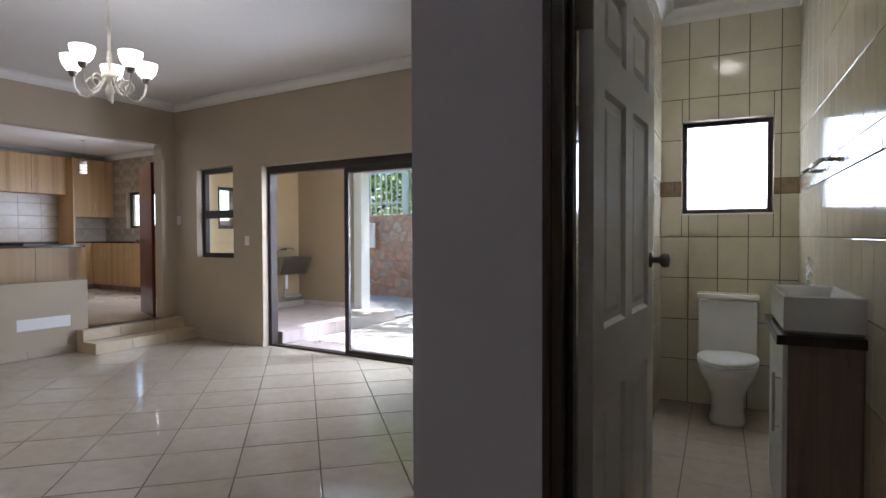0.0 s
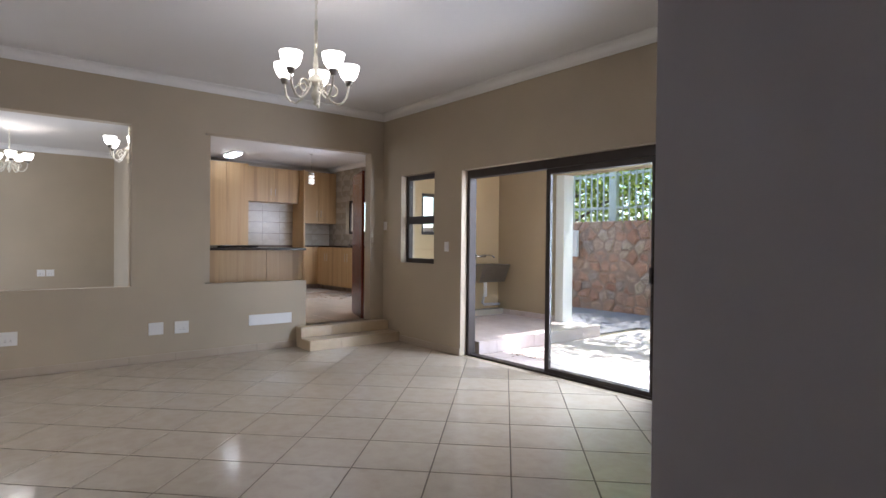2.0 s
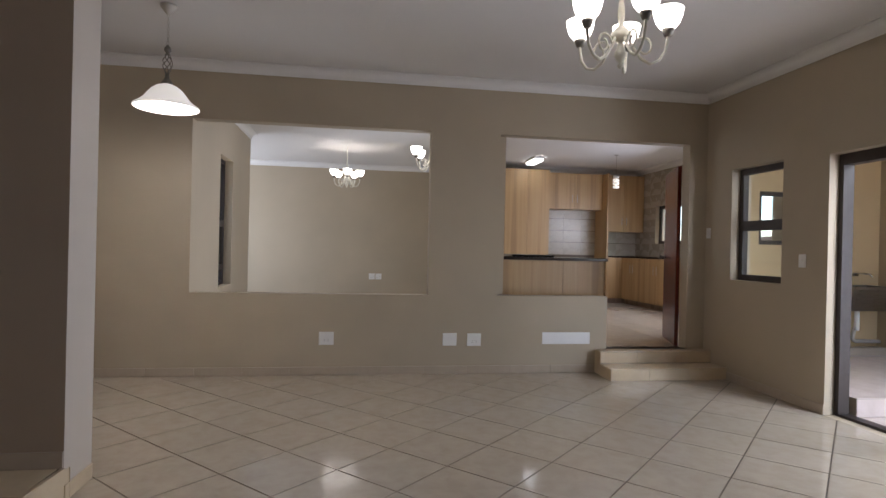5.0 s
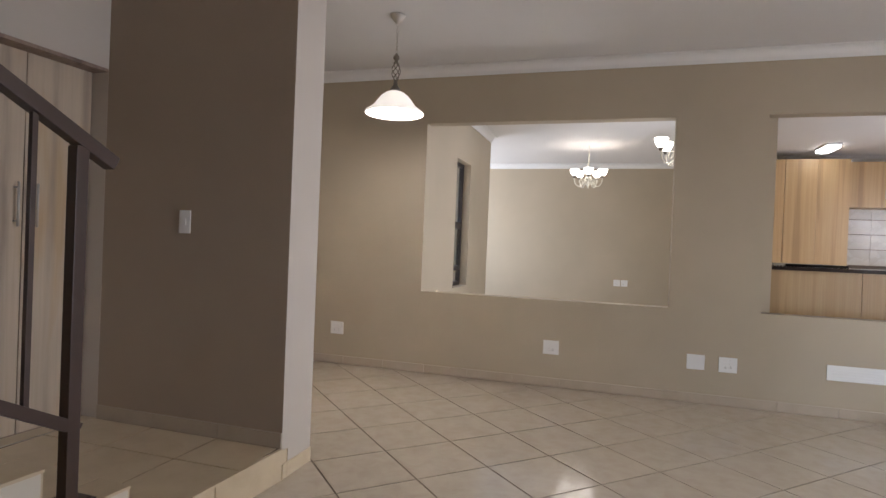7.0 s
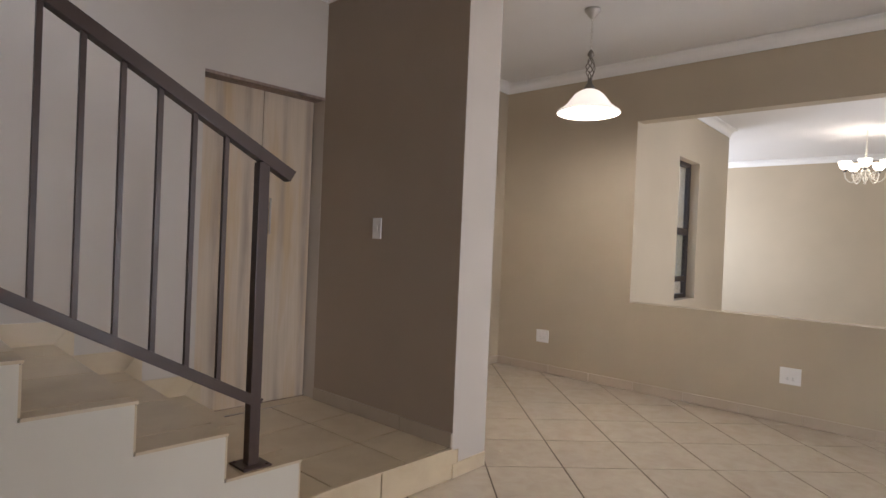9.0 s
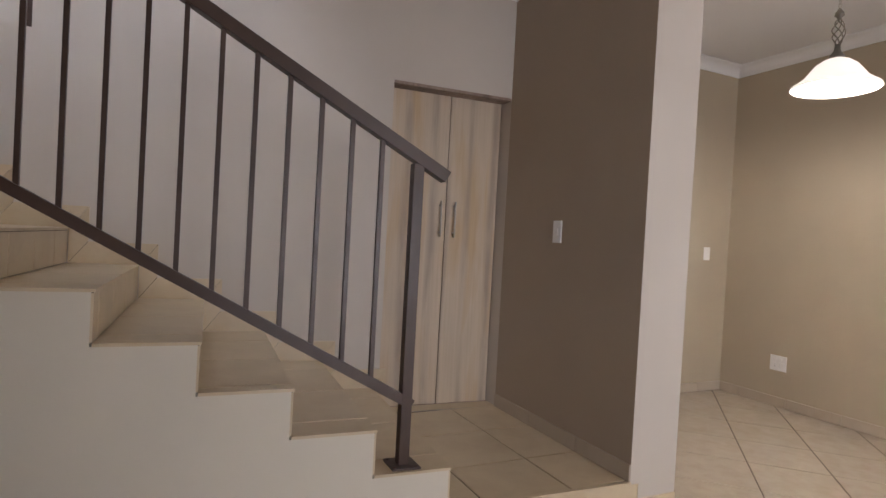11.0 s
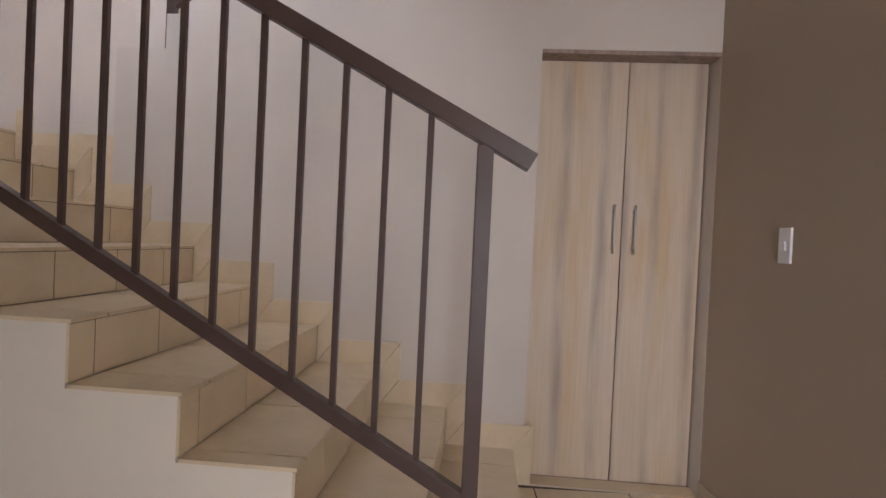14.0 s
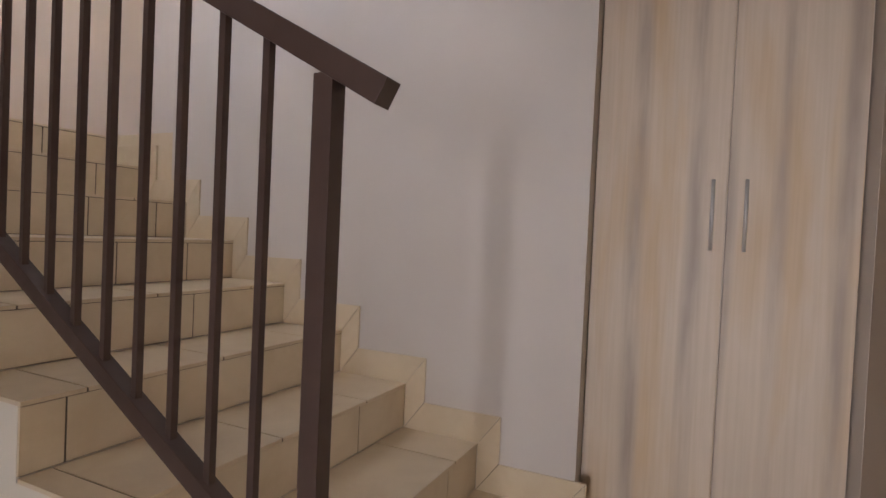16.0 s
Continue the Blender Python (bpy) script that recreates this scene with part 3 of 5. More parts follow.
# ---- floors ----
floor = structure("floor", boxed(WX, 2.6, SY, NY, -0.3, -0.0045), GROUT, "cream ceramic floor tiles laid on the diagonal", "floor")
SKEW = STAIR_SKEW
landing = structure("landing", boxed(PX1, -3.012, CY, PY, -0.0045, LAND - 0.005), GROUT, "tiled stair landing one step above the room", "landing")
SKEW = None
floor_kitchen = structure("floor_kitchen", boxed(FX, WX - 0.01, 2.12, 6.76, KF - 0.2, KF - 0.004), PALE_GROUT, "cream tiled kitchen floor", "floor")

# ---- stairs ----
SKEW = FLIGHT_SKEW
GO, RISE, SFY = 0.328, 0.181, -0.851
TREADS = [(-3.010 + GO * i, 0.340 + RISE * i) for i in range(9)]      # front edge and top of each tread; the last is the half-landing


def mitred(corners, parent):
    """A flat skirting tile with slanting ends, standing against the stair wall."""
    bm = B()
    back = [bm.verts.new((x, CY + 0.0005, z)) for x, z in corners]
    front = [bm.verts.new((x, CY + 0.012, z)) for x, z in corners]
    bm.faces.new(front)
    bm.faces.new(back[::-1])
    for k in range(4):
        bm.faces.new((back[k], back[(k + 1) % 4], front[(k + 1) % 4], front[k]))
    bmesh.ops.recalc_face_normals(bm, faces=bm.faces)
    part("skirting_tile", bm, STAIR_TILE, parent)


def staircase():
    st = thing("staircase", "cream tiled staircase with pale painted side", "staircase")
    bm = B()
    prof = [(TREADS[0][0], 0.0)]
    for i, (x, z) in enumerate(TREADS):
        prof += [(x, z - 0.012), (TREADS[i + 1][0] if i + 1 < len(TREADS) else 0.85, z - 0.012)]
    prof.append((0.85, 0.0))
    a = [bm.verts.new((x, SFY, z)) for x, z in prof]
    b = [bm.verts.new((x, CY, z)) for x, z in prof]
    n = len(prof)
    bm.faces.new(a)
    bm.faces.new(b[::-1])
    for i in range(n):
        bm.faces.new((a[i], b[i], b[(i + 1) % n], a[(i + 1) % n]))
    bmesh.ops.recalc_face_normals(bm, faces=bm.faces)
    part("body", bm, STAIR_SIDE_LIT, st, "pale painted plaster side, lightened for missing light")
    rnd = random.Random(4)
    for i, (x, z) in enumerate(TREADS):
        low = LAND if i == 0 else TREADS[i - 1][1]
        x1 = TREADS[i + 1][0] if i + 1 < len(TREADS) else 0.85
        cuts = [CY + 0.002]
        first = CY + rnd.choice((0.22, 0.3, 0.42))
        while first < PY - 0.05:
            cuts.append(first)
            first += 0.45
        cuts.append(SFY + 0.004)
        for c0, c1 in zip(cuts, cuts[1:]):
            tread = boxed(x - 0.012, x1 - 0.0075 if i + 1 < len(TREADS) else x1, c0 + 0.003, c1 - 0.003, z - 0.012, z, None, 0.002)
            part("tread_tile", tread, STAIR_TILE, st)
        first = CY + rnd.choice((0.18, 0.34, 0.27))
        cuts = [CY + 0.002]
        while first < PY - 0.05:
            cuts.append(first)
            first += 0.33
        cuts.append(SFY + 0.002)
        for c0, c1 in zip(cuts, cuts[1:]):
            part("riser_tile", boxed(x - 0.008, x + 0.004, c0 + 0.003, c1 - 0.003, low + 0.003, z - 0.015, None, 0.0015), STAIR_TILE, st)
        # dark joints between and under the tiles
        part("joint", boxed(x - 0.010, (x1 if i + 1 < len(TREADS) else 0.85) - 0.010, CY + 0.001, SFY - 0.004, z - 0.0118, z - 0.003), GROUT, st)
        part("joint", boxed(x - 0.0055, x + 0.002, CY + 0.001, SFY - 0.004, low + 0.001, z - 0.012), GROUT, st)
        # mitred skirting that climbs with the steps
        e = 0.0015
        if i + 1 < len(TREADS):
            mitred([(x - 0.012, z), (x1 - 0.012 - e, z), (x1 - 0.10 - e, z + 0.115), (x - 0.10 + e, z + 0.115)], st)
            last = i + 2 == len(TREADS)
            mitred([(x1 - 0.012, z + e), (x1 - 0.012, z + RISE + (0.115 if last else 0) - e), (x1 - 0.10, z + RISE + 0.115 - e), (x1 - 0.10, z + 0.115 + 2 * e)], st)
            part("joint", boxed(x1 - 0.0985, x1 - 0.013, CY + 0.001, CY + 0.006, z, z + RISE + 0.112), GROUT, st)
    x, z = TREADS[0]
    mitred([(x - 0.012, LAND), (x - 0.012, z - 0.0015), (x - 0.10, z + 0.1135), (x - 0.10, LAND)], st)
    part("joint", boxed(x - 0.0985, x - 0.013, CY + 0.001, CY + 0.006, LAND, z + 0.112), GROUT, st)
    # half-landing and upper flight behind the parapet
    part("half_landing", boxed(-0.99, 0.85, -3.10, CY - 0.001, 0.2, TREADS[-1][1]), STAIR_TILE, st)
    for k in range(8):
        x, z = -0.99 - 0.26 * k, TREADS[-1][1] + 0.175 * (k + 1)
        part("upper_tread", boxed(x - 0.275, x, -3.10, CY - 0.14, z - 0.175, z, None, 0.003), STAIR_TILE, st)
    return st


staircase()


def square_bar(p, q, w, h):
    """A straight rectangular bar from p to q, w wide across and h deep in its upright plane."""
    p, q = Vector(p), Vector(q)
    d = (q - p).normalized()
    side = Vector((0, 0, 1)).cross(d)
    side = side.normalized() if side.length > 1e-3 else Vector((0, 1, 0))
    up = d.cross(side)
    m = Matrix((d, side, up)).transposed().to_4x4()
    m.translation = p
    return boxed(0, (q - p).length, -w / 2, w / 2, -h / 2, h / 2, m, 0.0025)


def railing():
    rail = thing("stair_railing", "dark brown painted steel stair railing with square balusters", "railing")
    ry, slope = -0.918, 0.554

    def top(x):
        return 1.703 + slope * (x + 2.68)

    def low(x):
        return 0.691 + slope * (x + 2.683)

    part("handrail", square_bar((-2.958, ry, top(-2.958)), (-0.1, ry, top(-0.1)), 0.05, 0.05), STEEL, rail)
    part("bottom_rail", square_bar((-2.855, ry, low(-2.855)), (-0.1, ry, low(-0.1)), 0.042, 0.042), STEEL, rail)
    newel = part("newel_post", boxed(-2.853, -2.809, ry - 0.022, ry + 0.022, TREADS[0][1], top(-2.842) - 0.02, None, 0.003), STEEL, rail)
    part("base_plate", boxed(-2.891, -2.771, ry - 0.06, ry + 0.06, TREADS[0][1], TREADS[0][1] + 0.009, None, 0.002), STEEL, newel)
    for sx in (-1, 1):
        for sy in (-1, 1):
            part("bolt", lathe([(0.0, 0.006), (0.007, 0.005), (0.007, 0.0)][::-1], Matrix.Translation((-2.831 + sx * 0.045, ry + sy * 0.045, TREADS[0][1] + 0.009)), 8), STEEL, newel)
    x = -2.680
    while x < -0.2:
        part("baluster", boxed(x - 0.009, x + 0.009, ry - 0.009, ry + 0.009, low(x) + 0.012, top(x) - 0.018, None, 0.0015), STEEL, rail)
        x += 0.1225
    part("end_post", boxed(-0.12, -0.076, ry - 0.022, ry + 0.022, TREADS[-1][1], top(-0.1), None, 0.003), STEEL, rail)
    up = thing("upper_railing", "dark brown steel railing on the stepped parapet", "railing")
    uy = CY
    part("post", boxed(-1.262, -1.217, uy - 0.022, uy + 0.022, 2.235, 3.25, None, 0.003), STEEL, up)
    part("bottom_rail", square_bar((-1.24, uy, 2.475), (-2.6, uy, 2.475 + 1.36 * 0.67), 0.042, 0.036), STEEL, up)
    part("handrail", square_bar((-1.15, uy, 3.215), (-2.6, uy, 3.215 + 1.45 * 0.67), 0.05, 0.05), STEEL, up)
    for k in range(1, 11):
        x = -1.24 - k * 0.125
        part("baluster", boxed(x - 0.009, x + 0.009, uy - 0.009, uy + 0.009, 2.475 + (-1.24 - x) * 0.67, 3.215 + (-1.15 - x) * 0.67, None), STEEL, up)


SKEW = RAIL_SKEW
railing()
SKEW = STAIR_SKEW


def cupboard():
    cup = thing("built_in_cupboard", "light oak built-in cupboard with two closed doors", "cupboard")
    x0, x1, y, top = PX1 + 0.002, -3.135, CY - 0.115, 2.268
    part("carcass", boxed(x0, x1, y - 0.4, y - 0.02, LAND + 0.001, top), OAK, cup)
    for a, b, hx in ((x0 + 0.008, -3.581, -3.634), (-3.575, x1 - 0.005, -3.533)):
        d = part("door", boxed(a, b, y - 0.019, y, LAND + 0.006, top - 0.006, None, 0.0015), OAK, cup)
        part("handle", tube([(hx, y + 0.032, 1.305), (hx, y + 0.032, 1.545)], 0.006, 10), NICKEL, d, "brushed steel bar handle", True)
        for z in (1.335, 1.515):
            part("handle_foot", tube([(hx, y, z), (hx, y + 0.034, z)], 0.0045, 8), NICKEL, d)
    part("plinth", boxed(x0, x1, y - 0.018, y + 0.004, LAND - 0.02, LAND + 0.005), DARK_BOARD, cup)
    part("tile", boxed(x0, x1, y + 0.005, CY - 0.0005, LAND + 0.0004, LAND + 0.003), STAIR_TILE, landing)
    part("nosing", boxed(PX1 + 0.001, -3.013, PY - 0.0115, PY + 0.0095, LAND - 0.009, LAND + 0.001, None, 0.002), STAIR_TILE, landing)
    part("lining", boxed(x0, x1, y, CY - 0.001, top - 0.018, top + 0.0015), DARK_BOARD, cup, "brown edge board under the lintel")


cupboard()
SKEW = None

# ---- small wall fittings ----


def plate(name, label, category, m, w, h, kind):
    """A moulded wall plate; m has its face towards +z."""
    t = thing(name, label, category, "white wall plates", m)
    part("plate", boxed(-w / 2, w / 2, -h / 2, h / 2, 0, 0.009, None, 0.003), PLASTIC, t)
    if kind == "socket":
        part("socket_face", boxed(-w * 0.38, w * 0.38, -h * 0.34, h * 0.06, 0.009, 0.012, None, 0.001), PLASTIC, t)
        for dx in (-0.022, 0.022):
            part("rocker", boxed(dx - 0.012, dx + 0.012, h * 0.16, h * 0.34, 0.009, 0.014, None, 0.002), PLASTIC, t)
            for a, b in ((-0.006, -0.2), (0.006, -0.2), (0.0, -0.08)):
                part("pin_hole", lathe([(0.0028, 0.012), (0.0028, 0.0126)], Matrix.Translation((dx * 0.9 + a, b * h, 0)), 8), BLACK_GLASS, t)
    elif kind == "switch":
        part("rocker", boxed(-0.012, 0.012, -0.018, 0.018, 0.009, 0.015, Matrix.Rotation(radians(4), 4, "X"), 0.002), PLASTIC, t)
    elif kind == "vent":
        for k in range(5):
            z = -h * 0.36 + k * h * 0.18
            part("slat", boxed(-w * 0.46, w * 0.46, z - 0.003, z + 0.003, 0.009, 0.013), PLASTIC, t)
    return t


FACE_E = Matrix(((0, 0, 1, 0), (1, 0, 0, 0), (0, 1, 0, 0), (0, 0, 0, 1)))      # face towards +x
FACE_S = Matrix(((1, 0, 0, 0), (0, 0, -1, 0), (0, 1, 0, 0), (0, 0, 0, 1)))     # face towards -y
FACE_N = Matrix(((-1, 0, 0, 0), (0, 0, 1, 0), (0, 1, 0, 0), (0, 0, 0, 1)))     # face towards +y
for y, z, kind, lab in ((-1.964, 0.375, "socket", "white wall socket near the floor"), (0.273, 0.370, "socket", "white double wall socket near the floor"), (1.528, 0.358, "blank", "blank white wall plate beside a socket"), (1.785, 0.355, "socket", "white double wall socket beside a blank plate")):
    plate("wall_socket", lab, "socket", Matrix.Translation((WX, y, z)) @ FACE_E, 0.145, 0.13, kind)
plate("wall_vent", "long white vent cover low on the wall", "vent", Matrix.Translation((WX, 2.79, 0.370)) @ FACE_E, 0.53, 0.125, "vent")
plate("light_switch", "white light switch plate on the taupe wall", "switch", Matrix.Translation((PX1, -1.53, 1.37)) @ FACE_E, 0.075, 0.13, "switch")
plate("light_switch", "white light switch plate beside the window", "switch", Matrix.Translation((-6.652, NY, 1.535)) @ FACE_S, 0.07, 0.115, "switch")
plate("light_switch", "white light switch plate beside the sliding door", "switch", Matrix.Translation((-5.315, NY, 1.264)) @ FACE_S, 0.075, 0.115, "switch")
plate("light_switch", "white light switch plate on the end wall", "switch", Matrix.Translation((-6.42, SY, 1.29)) @ FACE_N, 0.075, 0.12, "switch")
for y in (0.86, 0.995):
    plate("wall_socket", "white socket plate on the lounge wall", "socket", Matrix.Translation((FX, y, 0.695)) @ FACE_E, 0.12, 0.12, "socket")


# ---- windows and doors ----
def framed_window(name, along, at, a0, a1, z0, z1, bars=(), depth=0.05, face=0.045, mat=BRONZE, pane=GLASS, label="dark bronze window frame with clear glass"):
    """A frame in an opening with panes; bars are heights of cross bars."""
    w = tagged(new(name), label, "window", "", "structure")

    def bx(p0, p1, q0, q1, t0, t1):
        return boxed(p0, p1, t0, t1, q0, q1, None, 0.003) if along == "x" else boxed(t0, t1, p0, p1, q0, q1, None, 0.003)

    t0, t1 = at - depth / 2, at + depth / 2
    part("frame_side", bx(a0, a0 + face, z0, z1, t0, t1), mat, w)
    part("frame_side", bx(a1 - face, a1, z0, z1, t0, t1), mat, w)
    part("frame_top", bx(a0 + face, a1 - face, z1 - face, z1, t0, t1), mat, w)
    part("frame_bottom", bx(a0 + face, a1 - face, z0, z0 + face, t0, t1), mat, w)
    levels = [z0 + face]
    for b, h in bars:
        part("cross_bar", bx(a0 + face, a1 - face, b - h / 2, b + h / 2, t0, t1), mat, w)
        levels += [b - h / 2, b + h / 2]
    levels.append(z1 - face)
    for lo, hi in zip(levels[::2], levels[1::2]):
        g = part("pane", bx(a0 + face, a1 - face, lo, hi, at - 0.003, at + 0.003), pane, w)
        g.visible_shadow = pane is not GLASS
    return w


framed_window("window_1", "x", NY + 0.12, -6.28, -5.565, 1.045, 2.185, ((1.60, 0.10),), 0.06, 0.06)
framed_window("window_2", "x", -1.17, -8.55, -7.88, 0.775, 2.355, ((1.55, 0.08), (1.0, 0.06)), 0.05, 0.05)
framed_window("window_3", "x", 6.66, -11.68, -10.58, 1.49, 2.26, (), 0.04, 0.06)
# window_4 is added out of view, to match the kitchen fill lamp
framed_window("window_4", "x", 6.66, -10.0, -8.4, 1.35, 2.34, (), 0.05, 0.06)
framed_window("window_7", "y", -6.90, 5.15, 6.05, 1.43, 2.05, ((1.68, 0.05),), 0.05, 0.05)
# unseen pane closing the added stairwell opening against the sun
framed_window("window_6", "x", PY - 0.03, -1.8, 0.0, 3.7, 4.9, (), 0.05, 0.05, BRONZE, FROST, "frosted pane in an added stairwell opening")
bw = framed_window("window_5", "x", 0.10, 0.155, 0.775, 1.48, 2.19, (), 0.05, 0.035, BRONZE, FROST, "dark bronze window with a bright frosted pane")
bw.matrix_basis = BATH
part("sill", boxed(0.155, 0.775, -0.012, 0.075, 1.468, 1.4795, None, 0.002), PLASTIC, bw)


def sliding_door():
    d = tagged(new("door_1"), "dark bronze aluminium sliding door standing open, clear glass", "sliding door", "", "structure")
    y0 = NY + 0.09
    part("frame_left", boxed(-5.053, -5.008, y0, y0 + 0.10, 0.0, 2.15, None, 0.003), BRONZE, d)
    part("frame_right", boxed(-2.623, -2.578, y0, y0 + 0.10, 0.0, 2.15, None, 0.003), BRONZE, d)
    part("frame_top", boxed(-5.008, -2.623, y0, y0 + 0.10, 2.06, 2.15, None, 0.003), BRONZE, d)
    part("track", boxed(-5.008, -2.623, y0, y0 + 0.10, 0.0, 0.022, None, 0.003), BRONZE, d)
    for nm, yy, xa, xb in (("fixed_leaf", y0 + 0.055, -3.905, -2.623), ("sliding_leaf", y0 + 0.012, -3.87, -2.668)):
        leaf = part(nm, boxed(xa, xa + 0.055, yy, yy + 0.035, 0.022, 2.058, None, 0.003), BRONZE, d)
        part("stile", boxed(xb - 0.042, xb, yy, yy + 0.035, 0.022, 2.058, None, 0.003), BRONZE, leaf)
        part("rail", boxed(xa + 0.055, xb - 0.042, yy, yy + 0.035, 2.005, 2.058, None, 0.003), BRONZE, leaf)
        part("rail", boxed(xa + 0.055, xb - 0.042, yy, yy + 0.035, 0.022, 0.062, None, 0.003), BRONZE, leaf)
        g = part("pane", boxed(xa + 0.055, xb - 0.042, yy + 0.014, yy + 0.020, 0.062, 2.005), GLASS, leaf)
        g.visible_shadow = False
        if nm == "sliding_leaf":
            part("handle", boxed(xb - 0.045, xb - 0.02, yy - 0.022, yy, 0.98, 1.12, None, 0.004), BRONZE, leaf)


sliding_door()


def panel_door(name, label, mat, w, h, m, panels, knob_z=1.1, edge=0.04):
    """A moulded door leaf: hinge line at the origin, leaf along +x, thickness along +y; panels (x0, x1, z0, z1) sunk on both faces."""
    d = tagged(new(name), label, "door", "", "structure")
    d.matrix_basis = m
    part("leaf", wall_mesh("x", 0, edge, 0, w, 0.0, h, panels), mat, d)
    for a, b, c, e in panels:
        bm = B()
        for y0, y1 in ((0.0, 0.012), (edge, edge - 0.012)):
            outer = [(a, y0, c), (b, y0, c), (b, y0, e), (a, y0, e)]
            rings = [outer]
            for k, dep in ((0.012, y1), (0.03, y1), (0.05, (y0 + y1) / 2)):
                rings.append([(a + k, dep, c + k), (b - k, dep, c + k), (b - k, dep, e - k), (a + k, dep, e - k)])
            vr = [[bm.verts.new(p) for p in r] for r in rings]
            for r, q in zip(vr, vr[1:]):
                for i in range(4):
                    bm.faces.new((r[i], r[(i + 1) % 4], q[(i + 1) % 4], q[i]))
            bm.faces.new(vr[-1])
        bmesh.ops.recalc_face_normals(bm, faces=bm.faces)
        part("panel", bm, mat, d)
    if knob_z:
        for sgn, y0 in ((-1, 0.0), (1, edge)):
            rot = Matrix.Translation((w - 0.06, y0, knob_z)) @ Matrix.Rotation(radians(90 if sgn < 0 else -90), 4, "X")
            part("knob", lathe([(0.028, 0), (0.028, 0.006), (0.012, 0.010), (0.011, 0.03), (0.024, 0.040), (0.028, 0.052), (0.024, 0.066), (0.0, 0.071)], rot), PEWTER, d, "dark metal round knob", True)
    return d


SIX = [(0.10, 0.345, 0.22, 0.86), (0.435, 0.68, 0.22, 0.86), (0.10, 0.345, 1.05, 1.70), (0.435, 0.68, 1.05, 1.70), (0.10, 0.345, 1.81, 2.01), (0.435, 0.68, 1.81, 2.01)]
panel_door("door_2", "white moulded six-panel bathroom door standing open", DOOR_WHITE, 0.78, 2.12, BATH @ pose(0.126, BD + 0.135, 0.01, 0, 0, 84.9), SIX, 1.215)
bf = tagged(new("door_frame"), "dark varnished wooden bathroom door frame", "door frame", "", "structure")
bf.matrix_basis = BATH
for nm, x0, x1, z0, z1 in (("jamb", 0.053, 0.083, 0.0, 2.15), ("jamb", 0.833, 0.863, 0.0, 2.15), ("head", 0.083, 0.833, 2.12, 2.15)):
    part(nm, boxed(x0, x1, BD - 0.012, BD + 0.132, z0, z1, None, 0.004), MAHOGANY, bf)
part("architrave", boxed(0.033, 0.056, BD - 0.016, BD - 0.001, 0.0, 2.17, None, 0.005), MAHOGANY, bf)
part("stop", boxed(0.0832, 0.095, BD + 0.04, BD + 0.075, 0.0, 2.12, None, 0.003), MAHOGANY, bf)
part("hinge", boxed(0.0835, 0.126, BD + 0.118, BD + 0.134, 1.84, 1.94, None, 0.002), PEWTER, bf)

panel_door("door_4", "dark brown varnished wooden door, closed", MAHOGANY, 0.826, 2.19, Matrix.Translation((-6.098, SY - 0.14, 0.005)), [(0.1, 0.37, 0.2, 0.95), (0.46, 0.73, 0.2, 0.95), (0.1, 0.37, 1.1, 2.05), (0.46, 0.73, 1.1, 2.05)], 1.02)
panel_door("door_3", "dark red varnished wooden door standing open to the kitchen", RED_WOOD, 0.78, 2.04, Matrix.Translation((WX - WT - 0.006, 4.175, KF + 0.005)) @ Matrix.Rotation(radians(180 - 20.5), 4, "Z"), [], 1.0)
kf = tagged(new("door_frame"), "dark wooden frame of the end wall doorway", "door frame", "", "structure")
for nm, x0, x1, z0, z1 in (("jamb", -6.10, -6.06, 0.0, 2.2), ("jamb", -5.31, -5.27, 0.0, 2.2), ("head", -6.06, -5.31, 2.16, 2.2)):
    part(nm, boxed(x0, x1, SY - 0.21, SY - 0.15, z0, z1, None, 0.004), MAHOGANY, kf)
part("door_leaf", boxed(-6.06, -5.31, SY - 0.205, SY - 0.165, 0.005, 2.16, None, 0.003), RED_WOOD, kf)

# ---- steps to the kitchen ----
ks = thing("kitchen_steps", "two cream tiled steps up to the kitchen", "steps")
for x0, x1, ya, z0, z1 in ((-6.29, -6.56, 3.11, 0.0, 0.125), (-6.565, -6.72, 3.12, 0.0, KF)):
    part("body", boxed(x1, x0 - 0.008, ya + 0.008, NY - 0.001, z0, z1 - 0.010), PALE_GROUT, ks)
    ys = [ya, ya + 0.42, ya + 0.85, NY - 0.001]
    for a, b in zip(ys, ys[1:]):
        part("tread_tile", boxed(x1, x0, a + 0.002, b - 0.002, z1 - 0.010, z1, None, 0.002), STAIR_TILE, ks)
        part("riser_tile", boxed(x0 - 0.008, x0 - 0.001, a + 0.002, b - 0.002, (0.002 if x0 > -6.5 else 0.127), z1 - 0.012, None, 0.0015), STAIR_TILE, ks)
    part("side_tile", boxed(x1 + 0.002, x0 - 0.009, ya + 0.001, ya + 0.008, 0.002, z1 - 0.012, None, 0.0015), STAIR_TILE, ks)


